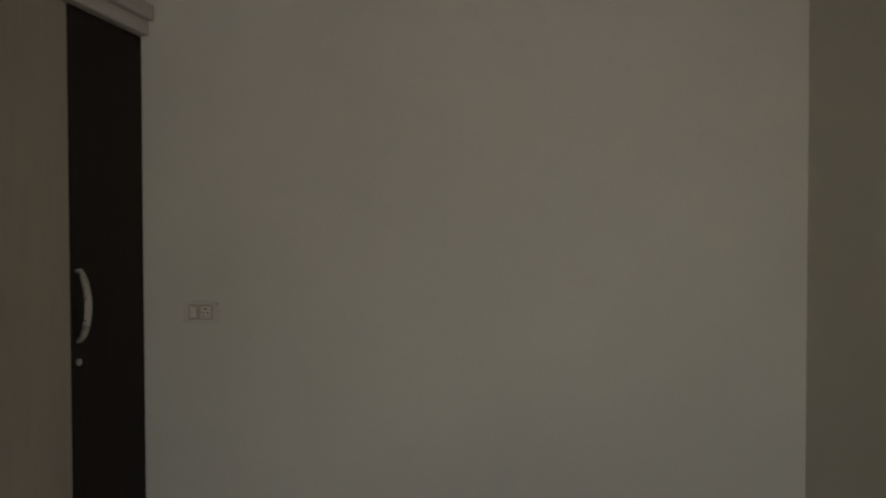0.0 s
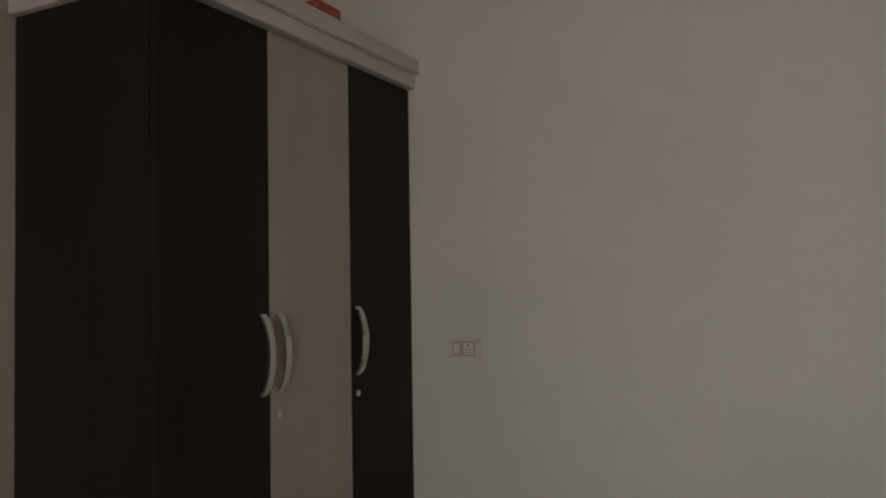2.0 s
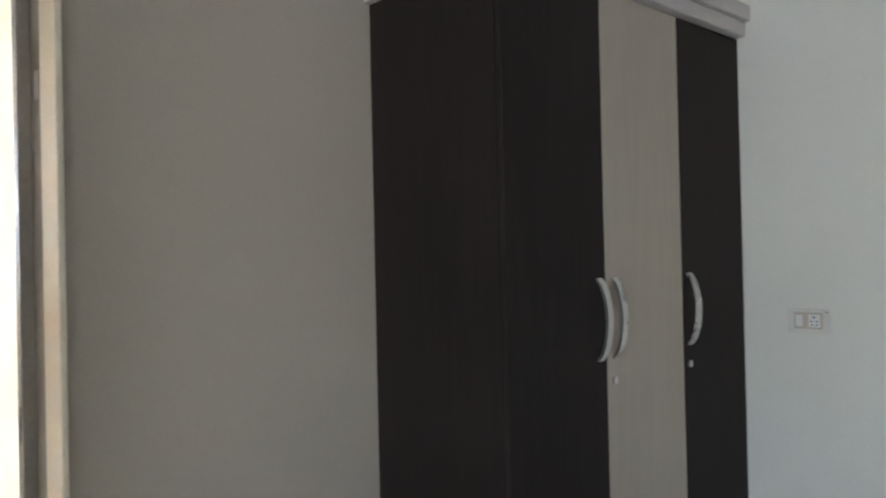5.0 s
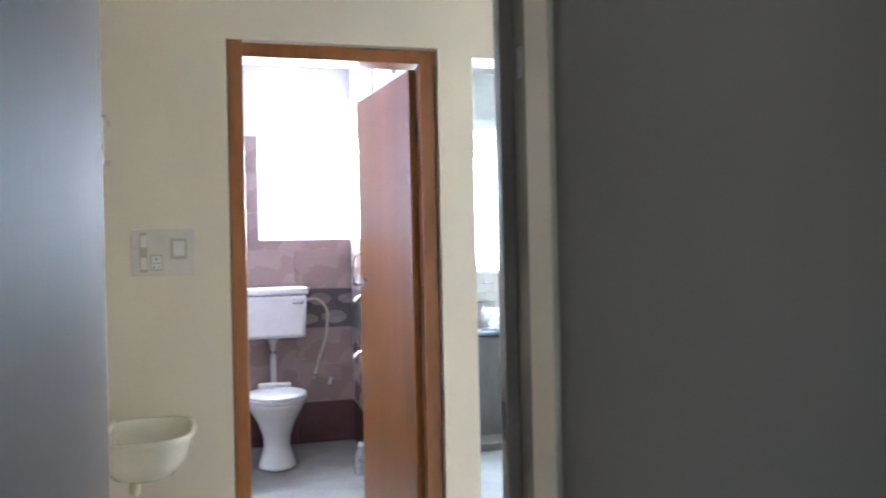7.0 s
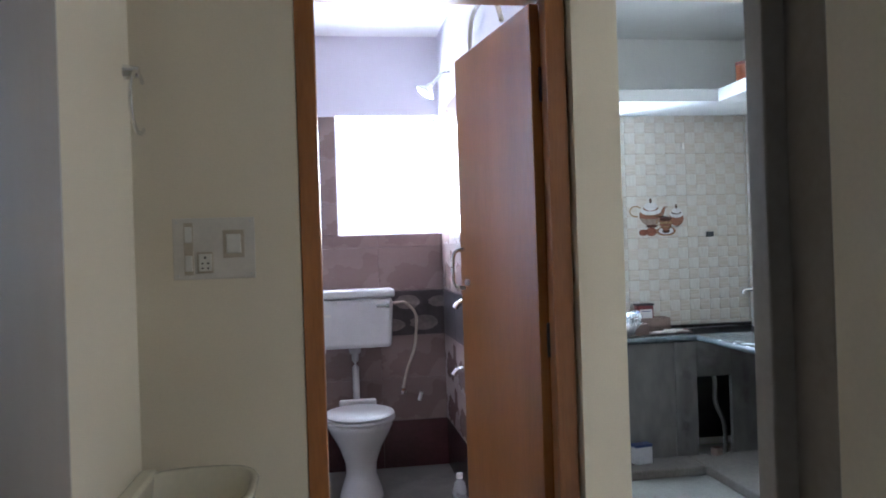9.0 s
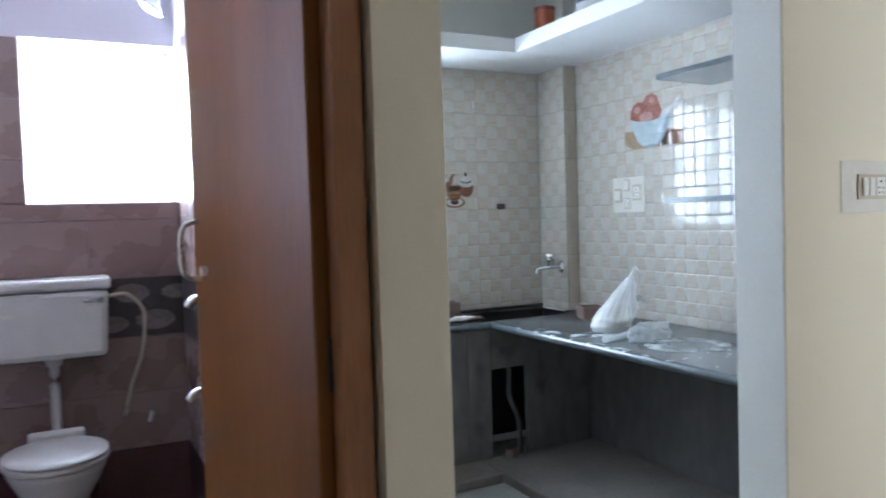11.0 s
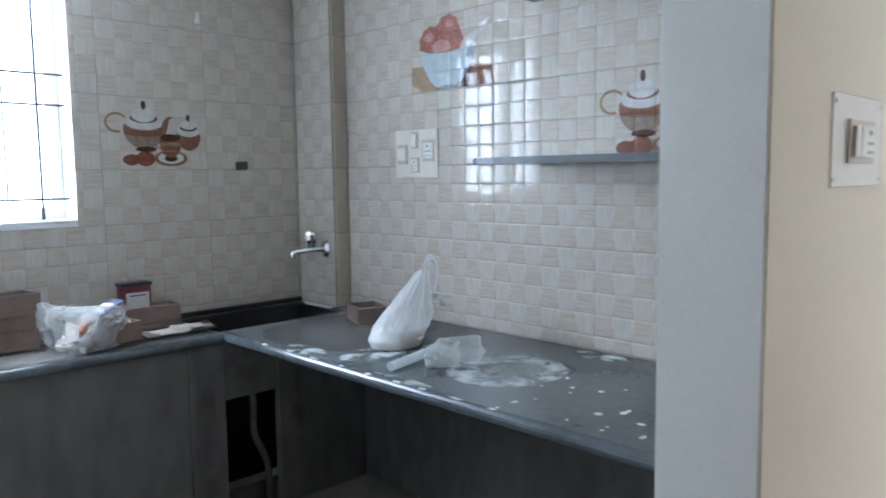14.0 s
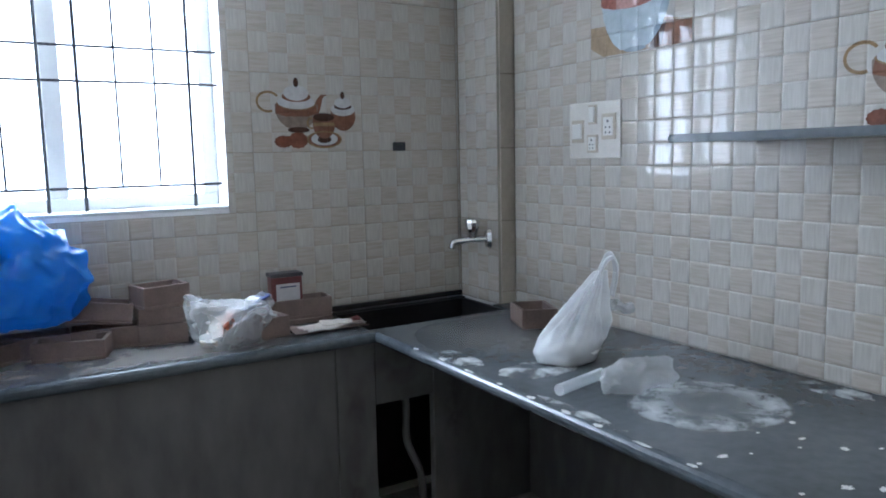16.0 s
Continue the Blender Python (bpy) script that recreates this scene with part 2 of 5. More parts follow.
def patchy(name, color, scale, cut, ring=None, stops=((0.30, 0.16), (0.55, 0.55), (0.74, 1.0), (0.90, 0.75), (0.98, 0.0))):
    """Powder that lies in patches: see-through where the noise is low, and thinner or thicker by the distance from its middle."""
    m = material(name, color, 0.95, 0.06, 30, 200, 0.2)
    nt = m.node_tree
    n, link = nt.nodes, nt.links.new
    co, ns, mr = n.new("ShaderNodeTexCoord"), n.new("ShaderNodeTexNoise"), n.new("ShaderNodeMapRange")
    ns.inputs["Scale"].default_value, ns.inputs["Detail"].default_value, ns.inputs["Roughness"].default_value = scale, 6, 0.6
    mr.inputs["From Min"].default_value, mr.inputs["From Max"].default_value = cut, cut + 0.2
    link(co.outputs["Object"], ns.inputs["Vector"])
    link(ns.outputs[0], mr.inputs[0])
    alpha = mr.outputs[0]
    if ring:
        mp, ln, rp, mul = n.new("ShaderNodeMapping"), n.new("ShaderNodeVectorMath"), n.new("ShaderNodeValToRGB"), n.new("ShaderNodeMath")
        mp.inputs["Scale"].default_value = (1 / ring[0], 1 / ring[1], 0)
        ln.operation, mul.operation = "LENGTH", "MULTIPLY"
        el = rp.color_ramp.elements
        el[0].position, el[0].color = stops[0][0], (stops[0][1],) * 3 + (1,)
        el[1].position, el[1].color = stops[-1][0], (stops[-1][1],) * 3 + (1,)
        for at, v in stops[1:-1]:
            el.new(at).color = (v, v, v, 1)
        link(co.outputs["Object"], mp.inputs[0])
        link(mp.outputs[0], ln.inputs[0])
        link(ln.outputs["Value"], rp.inputs[0])
        link(rp.outputs[0], mul.inputs[0])
        link(alpha, mul.inputs[1])
        alpha = mul.outputs[0]
    link(alpha, n["Principled BSDF"].inputs["Alpha"])
    return m


def film(name, color, rough, alpha, through_light):
    """Thin plastic film: glossy, partly see-through, and lit from behind."""
    m = material(name, color, rough, 0.08, 14, 60, 0.3)
    nt = m.node_tree
    n, link = nt.nodes, nt.links.new
    b, out = n["Principled BSDF"], n["Material Output"]
    tl, clear, m1, m2 = n.new("ShaderNodeBsdfTranslucent"), n.new("ShaderNodeBsdfTransparent"), n.new("ShaderNodeMixShader"), n.new("ShaderNodeMixShader")
    tl.inputs[0].default_value = (*color, 1)
    m1.inputs[0].default_value, m2.inputs[0].default_value = through_light, alpha
    link(b.outputs[0], m1.inputs[1])
    link(tl.outputs[0], m1.inputs[2])
    link(clear.outputs[0], m2.inputs[1])
    link(m1.outputs[0], m2.inputs[2])
    link(m2.outputs[0], out.inputs[0])
    return m


BLUE_FILM = film("blue_plastic_film", (0.040, 0.205, 0.56), 0.18, 0.86, 0.45)
CLEAR_FILM = film("cloudy_clear_plastic_film", (0.86, 0.88, 0.88), 0.10, 0.29, 0.35)
BUBBLE_FILM = film("bubbly_clear_plastic_film", (0.92, 0.94, 0.95), 0.06, 0.33, 0.3)
MILKY_FILM = film("milky_plastic_film", (0.93, 0.94, 0.94), 0.10, 0.46, 0.40)
ROLL_FILM = film("rolled_milky_film", (0.80, 0.83, 0.84), 0.2, 0.72, 0.35)
SPILL = patchy("powder_spill", (0.60, 0.62, 0.62), 11, 0.44)
SPILL_RING = patchy("powder_swirl", (0.60, 0.62, 0.62), 13, 0.36, (0.20, 0.18))
SMEARS = [patchy("cement_smear", (0.30, 0.28, 0.255), 12, 0.40, (w, h), ((0.1, 0.55), (0.5, 0.35), (0.95, 0.0))) for w, h in ((0.055, 0.17), (0.13, 0.085), (0.05, 0.22))]
DUST_LONG = patchy("dust_film", (0.30, 0.275, 0.245), 5, 0.30, (0.70, 0.21), ((0.6, 0.6), (0.8, 0.5), (1.0, 0.0)))
DUST_ROUND = patchy("dust_film_round", (0.30, 0.275, 0.245), 5, 0.30, (0.34, 0.32), ((0.2, 0.5), (0.55, 0.32), (0.95, 0.0)))

# ---- mesh helpers ----


def thing(name, at, label="", category="", group="", kind="", rz=0):
    ob = new(name)
    ob.empty_display_size = 0.05
    ob.matrix_world = pose(*at, 0, 0, rz)
    return tagged(ob, label, category, group, kind)


def part(name, bm, mat, parent=None, label="", smooth=False):
    me = bpy.data.meshes.new(name)
    bm.normal_update()
    bm.to_mesh(me)
    bm.free()
    me.materials.append(mat)
    if smooth:
        for p in me.polygons:
            p.use_smooth = True
    ob = new(name, me)
    ob.parent = parent
    return tagged(ob, label)


def solid(name, bm, mat, label="", category="", group="", kind="", smooth=False, m=None):
    ob = part(name, bm, mat, None, "", smooth)
    if m is not None:
        ob.matrix_world = m
    return tagged(ob, label, category, group, kind)


def add_box(bm, x0, x1, y0, y1, z0, z1, bevel=0.0, seg=2):
    made = bmesh.ops.create_cube(bm, size=1)["verts"]
    for v in made:
        v.co = Vector((x0 + (v.co.x + 0.5) * (x1 - x0), y0 + (v.co.y + 0.5) * (y1 - y0), z0 + (v.co.z + 0.5) * (z1 - z0)))
    if bevel:
        es = {e for v in made for e in v.link_edges}
        bmesh.ops.bevel(bm, geom=list(es), offset=bevel, segments=seg, affect="EDGES", profile=0.5)
    return bm


def box(*a, **k):
    return add_box(bmesh.new(), *a, **k)


def boxes(*rows, bevel=0.0):
    bm = bmesh.new()
    for r in rows:
        add_box(bm, *r, bevel=bevel)
    return bm


def rod(p0, p1, r0, r1=None, seg=12, bm=None):
    bm = bm or bmesh.new()
    p0, p1 = Vector(p0), Vector(p1)
    d = p1 - p0
    made = bmesh.ops.create_cone(bm, cap_ends=True, segments=seg, radius1=r0, radius2=r0 if r1 is None else r1, depth=d.length)["verts"]
    bmesh.ops.transform(bm, matrix=Matrix.Translation((p0 + p1) / 2) @ d.to_track_quat("Z", "Y").to_matrix().to_4x4(), verts=made)
    return bm


def tube(points, r, seg=8, bm=None):
    """A round tube along smoothed points."""
    bm = bm or bmesh.new()
    ps = [Vector(p) for p in points]
    line = []
    for i in range(len(ps) - 1):
        a, b, c, d = ps[max(i - 1, 0)], ps[i], ps[i + 1], ps[min(i + 2, len(ps) - 1)]
        for k in range(6):
            t = k / 6
            line.append(0.5 * (2 * b + (c - a) * t + (2 * a - 5 * b + 4 * c - d) * t * t + (3 * b - a - 3 * c + d) * t ** 3))
    line.append(ps[-1])
    rings = []
    for i, p in enumerate(line):
        d = (line[min(i + 1, len(line) - 1)] - line[max(i - 1, 0)]).normalized()
        q = d.to_track_quat("Z", "Y")
        rings.append([bm.verts.new(p + q @ Vector((r * math.cos(2 * math.pi * j / seg), r * math.sin(2 * math.pi * j / seg), 0))) for j in range(seg)])
    for a, b in zip(rings, rings[1:]):
        for j in range(seg):
            bm.faces.new((a[j], a[(j + 1) % seg], b[(j + 1) % seg], b[j]))
    bm.faces.new(rings[0][::-1])
    bm.faces.new(rings[-1])
    return bm


def lathe(profile, seg=32, sx=1.0, sy=1.0, warp=None):
    """A turned shape from (radius, height) rows; warp moves each point."""
    bm = bmesh.new()
    rings = []
    for r, z in profile:
        ring = []
        for j in range(seg):
            a = 2 * math.pi * j / seg
            p = Vector((sx * r * math.cos(a), sy * r * math.sin(a), z))
            ring.append(bm.verts.new(warp(p, a) if warp else p))
        rings.append(ring)
    for a, b in zip(rings, rings[1:]):
        for j in range(seg):
            bm.faces.new((a[j], a[(j + 1) % seg], b[(j + 1) % seg], b[j]))
    bm.faces.new(rings[0][::-1])
    bm.faces.new(rings[-1])
    bmesh.ops.recalc_face_normals(bm, faces=bm.faces)
    return bm


def flat(outline, z, thick=0.0003):
    """A flat printed shape with a hair of thickness."""
    bm = bmesh.new()
    for poly in outline if isinstance(outline[0], list) else [outline]:
        f = bm.faces.new([bm.verts.new((x, y, z)) for x, y in poly])
        bmesh.ops.triangulate(bm, faces=[f])
    return bm


def oval(cx, cy, rx, ry, a0=0, a1=360, n=28):
    full = a1 - a0 >= 360
    k = n if full else n + 1
    return [(cx + rx * math.cos(radians(a0 + (a1 - a0) * i / n)), cy + ry * math.sin(radians(a0 + (a1 - a0) * i / n))) for i in range(k)]


# ---- large structure ----
H = 2.75
structure = dict(kind="structure")


def wall(name, mat, *rows):
    return solid(name, boxes(*rows), mat, **structure)


solid("floor", box(-2.4, 3.145, -1.38, 0.077, -0.12, 0.0), FLOOR_TILE, **structure)
solid("floor_bedroom", box(-2.4, 3.145, -4.7, -1.38, -0.12, 0.0), DARK_FLOOR, **structure)
solid("floor_living_room", box(3.145, 7.0, -4.4, 3.7, -0.12, 0.0), FLOOR_TILE, **structure)
solid("floor_kitchen", box(0.93, 3.145, 0.077, 2.75, -0.12, 0.0), CEMENT, **structure)
solid("floor_bathroom", box(-0.6, 0.93, 0.077, 2.75, -0.12, 0.0), BATH_FLOOR, **structure)
solid("ground", box(-300, 300, -300, 300, -3.4, -3.2), CEMENT, **structure)
for nm, r in (("ceiling_bedroom", (-2.2, 2.99, -4.5, -1.38)), ("ceiling_hall", (-0.437, 3.145, -1.38, 0.077)), ("ceiling_kitchen", (1.017, 3.036, 0.077, 2.536)),
              ("ceiling_bathroom", (-0.437, 0.83, 0.077, 2.536)), ("ceiling_living_room", (3.145, 6.6, -4.0, 3.5))):
    solid(nm, box(*r, H, H + 0.12), WHITE, **structure)
solid("roof_slab", box(-2.6, 7.1, -4.9, 3.9, H + 0.124, H + 0.3), CEMENT, **structure)

# wall between hall and the two wet rooms: bathroom door, kitchen opening
T0, T1 = 0.0, 0.154
wall("wall_hall_north", CREAM, (-0.6, 0.024, T0, T1, 0, H), (0.024, 0.868, T0, T1, 2.228, H), (0.868, 1.017, T0, T1, 0, H),
     (1.017, 2.007, T0, T1, 2.195, H), (2.007, 3.145, T0, T1, 0, H))
wall("wall_hall_west", CREAM, (-0.6, -0.437, -1.265, T0, 0, H))
wall("wall_bathroom_west", LAVENDER, (-0.6, -0.437, T1, 2.76, 0, H))
wall("wall_between_wet_rooms", LAVENDER, (0.83, 1.014, T1, 2.536, 0, H))
wall("wall_kitchen_west", WHITE, (1.014, 1.017, T1, 2.536, 0, H))
KW = (1.08, 1.983, 1.2155, 2.16)
BW = (0.167, 0.822, 1.49, 2.245)
wall("wall_bathroom_north", LAVENDER, (-0.437, BW[0], 2.536, 2.76, 0, H), (BW[0], BW[1], 2.536, 2.76, 0, BW[2]), (BW[0], BW[1], 2.536, 2.76, BW[3], H), (BW[1], 0.93, 2.536, 2.76, 0, H))
kitchen_north = wall("wall_kitchen_north", WHITE, (0.93, KW[0], 2.536, 2.76, 0, H), (KW[0], KW[1], 2.536, 2.76, 0, KW[2]), (KW[0], KW[1], 2.536, 2.76, KW[3], H), (KW[1], 3.145, 2.536, 2.76, 0, H))
kitchen_east = wall("wall_kitchen_east", WHITE, (3.036, 3.145, T1, 2.536, 0, H))
pilaster = wall("wall_kitchen_pilaster", WHITE, (2.957, 3.036, 2.258, 2.536, 0, H))
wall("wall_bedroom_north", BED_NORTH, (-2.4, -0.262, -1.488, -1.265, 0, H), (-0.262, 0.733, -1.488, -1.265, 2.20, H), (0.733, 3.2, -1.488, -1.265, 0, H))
wall("wall_bedroom_east", BED_PAINT, (2.99, 3.2, -4.7, -1.488, 0, H))
wall("wall_bedroom_south", BED_PAINT, (-2.4, 2.99, -4.7, -4.5, 0, H))
wall("wall_bedroom_west", BED_PAINT, (-2.4, -2.2, -4.5, -4.4, 0, H), (-2.4, -2.2, -4.4, -3.5, 0, 0.9), (-2.4, -2.2, -4.4, -3.5, 2.1, H), (-2.4, -2.2, -3.5, -1.488, 0, H))
wall("wall_living_east", WHITE, (6.6, 6.8, -4.2, 3.7, 0, H))
wall("wall_living_north", WHITE, (3.145, 3.8, 3.5, 3.7, 0, H), (3.8, 6.2, 3.5, 3.7, 0, 0.45), (3.8, 6.2, 3.5, 3.7, 2.35, H), (6.2, 6.6, 3.5, 3.7, 0, H))
wall("wall_living_south", WHITE, (3.2, 3.7, -4.2, -4.0, 0, H), (3.7, 6.3, -4.2, -4.0, 2.45, H), (3.7, 6.3, -4.2, -4.0, 0, 0.08), (6.3, 6.6, -4.2, -4.0, 0, H))
wall("wall_living_west", WHITE, (3.145, 3.2, T1, 3.5, 0, H))
glow = bpy.data.materials.new("overcast_sky_glow")
glow.use_nodes = True
glow.node_tree.nodes["Principled BSDF"].inputs["Base Color"].default_value = (0.8, 0.85, 0.9, 1)
glow.node_tree.nodes["Principled BSDF"].inputs["Emission Color"].default_value = (0.86, 0.94, 1.0, 1)
glow.node_tree.nodes["Principled BSDF"].inputs["Emission Strength"].default_value = 5.0
solid("backdrop_sky", box(-6, 8, 9.0, 9.05, -3, 9), glow, **structure)
solid("jamb_plaster", box(2.003, 2.007, 0.003, 0.158, 0, 2.193), WHITE, **structure)
solid("baseboard_living", box(6.585, 6.6, -4.0, 3.5, 0, 0.10, bevel=0.003), SKIRT, **structure)

# ---- bedroom door frame and leaf ----
frame_bed = thing("door_frame_1", (0, 0, 0), **structure)
part("jamb", boxes((0.718, 0.732, -1.386, -1.262, 0, 2.197), (0.684, 0.718, -1.305, -1.262, 0, 2.14), bevel=0.003), GREY_FRAME, frame_bed)
part("jamb", boxes((-0.259, -0.207, -1.488, -1.262, 0, 2.197), bevel=0.002), GREY_PAINT, frame_bed)
part("head", box(-0.207, 0.718, -1.386, -1.262, 2.14, 2.197, bevel=0.003), GREY_FRAME, frame_bed)
part("architrave", box(0.716, 0.7325, -1.522, -1.387, 0, 2.197, bevel=0.004), CREAM, frame_bed)
part("strike_plate", box(0.715, 0.7177, -1.372, -1.342, 1.79, 1.86), STEEL, frame_bed)
part("strike_plate", box(0.6828, 0.6857, -1.295, -1.272, 0.93, 1.02), DARK_PLASTIC, frame_bed)

door_bed = thing("bedroom_door", (-0.182, -1.492, 0), "grey painted flush door standing wide open", "door")
part("panel", box(-0.018, 0.018, -0.84, -0.001, 0.012, 2.13, bevel=0.002), GREY_PAINT, door_bed)
for z in (0.25, 1.07, 1.9):
    part("hinge", rod((-0.022, 0.0, z - 0.05), (-0.022, 0.0, z + 0.05), 0.007), GREY_FRAME, door_bed)
for s in (-1, 1):
    part("knob", lathe([(0.004, 0), (0.011, 0.002), (0.010, 0.03), (0.024, 0.045), (0.026, 0.06), (0.012, 0.07)], 16), STEEL, door_bed, smooth=True).matrix_local = pose(s * 0.018, -0.78, 1.0, 0, s * 90, 0)

# ---- bathroom door frame and leaf ----
frame_bath = thing("door_frame_2", (0, 0, 0), **structure)
part("jamb", boxes((0.026, 0.085, -0.002, 0.10, 0, 2.224), (0.026, 0.075, 0.10, 0.15, 0, 2.224), bevel=0.004), FRAME_BROWN, frame_bath)
part("jamb", boxes((0.796, 0.860, 0.032, 0.10, 0, 2.224), (0.7985, 0.860, 0.10, 0.15, 0, 2.224), bevel=0.004), FRAME_BROWN, frame_bath)
part("head", box(0.085, 0.796, 0.032, 0.15, 2.168, 2.224, bevel=0.004), FRAME_BROWN, frame_bath)
# Added brown strip that fills the shadow gap between frame and wall.
part("shadow_gap_filler", box(0.8605, 0.8675, 0.075, 0.15, 0, 2.226), FRAME_BROWN, frame_bath)
part("strike_plate", box(0.0845, 0.0875, 0.058, 0.083, 1.08, 1.16), STEEL, frame_bath)

door_bath = thing("bathroom_door", (0.797, 0.1025, 0), "brown varnished flush door opened inward", "door", rz=9.2)
part("panel", box(-0.034, 0.0, 0.0, 0.745, 0.012, 2.16, bevel=0.004), DOOR_BROWN, door_bath)
for z in (0.22, 1.08, 1.9):
    part("hinge", rod((-0.003, -0.006, z - 0.055), (-0.003, -0.006, z + 0.055), 0.007), DARK_PLASTIC, door_bath)
part("edge_strip", box(0.0, 0.0075, -0.003, 0.022, 0.012, 2.14, bevel=0.002), DOOR_BROWN, door_bath)
part("pull_handle", tube([(-0.034, 0.70, 1.22), (-0.075, 0.70, 1.235), (-0.085, 0.70, 1.30), (-0.075, 0.70, 1.365), (-0.034, 0.70, 1.38)], 0.008), STEEL, door_bath, smooth=True)
part("key_plate", rod((-0.034, 0.655, 1.245), (-0.046, 0.655, 1.245), 0.013), STEEL, door_bath)

# ---- wardrobe ----
wx0, wx1, wy, wtop = 1.654, 2.988, -2.056, 2.185
ward = thing("wardrobe", ((wx0 + wx1) / 2, -1.77, 0), "three-door wardrobe in dark brown and pale beige laminate", "wardrobe")
cx = (wx0 + wx1) / 2


def wpart(name, bm, mat, label="", parent=None):
    bmesh.ops.translate(bm, verts=bm.verts, vec=(-cx, 1.77, 0))
    return part(name, bm, mat, parent or ward, label)


wpart("side_panel", box(wx0, wx0 + 0.02, wy + 0.02, -1.490, 0.0, wtop), DARK_LAM)
wpart("side_panel", box(wx1 - 0.02, wx1, wy + 0.02, -1.490, 0.0, wtop), DARK_LAM)
wpart("carcass", box(wx0 + 0.02, wx1 - 0.02, wy + 0.03, -1.490, 0.02, wtop), DARK_LAM)
wpart("plinth", box(wx0 + 0.02, wx1 - 0.02, wy + 0.025, wy + 0.03, 0.0, 0.09), DARK_LAM)
wpart("cornice", boxes((wx0 - 0.025, wx1, wy - 0.035, -1.490, wtop, wtop + 0.055), (wx0 - 0.04, wx1, wy - 0.055, -1.490, wtop + 0.055, wtop + 0.116), bevel=0.006), CORNICE, "white laminate cornice")
dw = (wx1 - wx0) / 3
for i in range(3):
    d = wpart("door", box(wx0 + dw * i + 0.002, wx0 + dw * (i + 1) - 0.002, wy, wy + 0.02, 0.10, wtop - 0.004, bevel=0.002), PALE_LAM if i == 1 else DARK_LAM, "pale beige laminate door" if i == 1 else "")
    hx = wx0 + dw * (i + 1) - 0.035 if i == 0 else wx0 + dw * i + 0.04
    bow = bmesh.new()
    for k in range(12):
        z0, z1 = 1.05 + 0.25 * k / 12, 1.05 + 0.25 * (k + 1) / 12
        o0, o1 = (0.004 + 0.038 * math.sin(math.pi * q / 12) ** 0.6 for q in (k, k + 1))
        vs = [bow.verts.new(p) for p in ((hx - 0.013, wy - o0, z0), (hx + 0.013, wy - o0, z0), (hx + 0.013, wy - o1, z1), (hx - 0.013, wy - o1, z1),
                                         (hx - 0.013, wy - o0 + 0.01, z0), (hx + 0.013, wy - o0 + 0.01, z0), (hx + 0.013, wy - o1 + 0.01, z1), (hx - 0.013, wy - o1 + 0.01, z1))]
        for q in ((0, 1, 2, 3), (5, 4, 7, 6), (4, 0, 3, 7), (1, 5, 6, 2)):
            bow.faces.new([vs[j] for j in q])
    bmesh.ops.remove_doubles(bow, verts=bow.verts, dist=0.0005)
    wpart("bow_handle", bow, STEEL, "brushed steel bow handle", d)
    if i:
        wpart("key_lock", rod((hx - 0.005, wy - 0.006, 0.985), (hx - 0.005, wy, 0.985), 0.012), STEEL, "", d)


carton = thing("red_carton", (2.44, -1.98, wtop + 0.116), "small red carton on top of the wardrobe", "carton")
part("body", box(-0.07, 0.07, -0.07, 0.07, 0, 0.068, bevel=0.003), RED_CARD, carton)
part("flap", box(-0.068, 0.068, -0.068, 0.0, 0.0685, 0.072, bevel=0.001), RED_CARD, carton)


# ---- switch plates ----
def rocker(bm, x, z, w=0.022, h=0.046):
    add_box(bm, x - w / 2, x + w / 2, z - h / 2, z + h / 2, 0.009, 0.014, bevel=0.002)


def plate(name, m, w, h, label, insets, rockers, sockets, recess=0.006):
    """A screwed switch plate in its own plane: x along the wall, y up, z off the wall."""
    t = thing(name, (0, 0, 0), label, "switch board")
    t.matrix_world = m
    part("cover_plate", box(-w / 2, w / 2, -h / 2, h / 2, 0, recess, bevel=0.002), PLATE_PLASTIC, t)
    for x, y, a, b in insets:
        part("module", box(x - a / 2, x + a / 2, y - b / 2, y + b / 2, recess, recess + 0.004, bevel=0.001), BEIGE_PLASTIC, t)
    for x, y, a, b in rockers:
        part("rocker_switch", box(x - a / 2, x + a / 2, y - b / 2, y + b / 2, recess + 0.004, recess + 0.010, bevel=0.002), WHITE_PLASTIC, t)
    for x, y, a, b in sockets:
        s = part("socket", box(x - a / 2, x + a / 2, y - b / 2, y + b / 2, recess + 0.004, recess + 0.007, bevel=0.001), WHITE_PLASTIC, t)
        for dx, dy, r in ((0, 0.28, 0.11), (-0.22, -0.05, 0.08), (0.22, -0.05, 0.08), (-0.22, -0.33, 0.08), (0.22, -0.33, 0.08)):
            part("pin_hole", rod((x + dx * a, y + dy * b, recess + 0.007), (x + dx * a, y + dy * b, recess + 0.0076), r * min(a, b), seg=8), DARK_PLASTIC, s)
    for sx in (-1, 1):
        for sy in (-1, 1):
            part("screw", rod((sx * (w / 2 - 0.012), sy * (h / 2 - 0.012), recess), (sx * (w / 2 - 0.012), sy * (h / 2 - 0.012), recess + 0.0015), 0.004, seg=8), STEEL, t)
    return t


def on_wall(axis, along, off, z):
    """A pose on a wall that faces -y ("n"), or -x ("e")."""
    if axis == "n":
        return Matrix(((1, 0, 0, along), (0, 0, -1, off), (0, 1, 0, z), (0, 0, 0, 1)))
    return Matrix(((0, 0, -1, off), (-1, 0, 0, along), (0, 1, 0, z), (0, 0, 0, 1)))


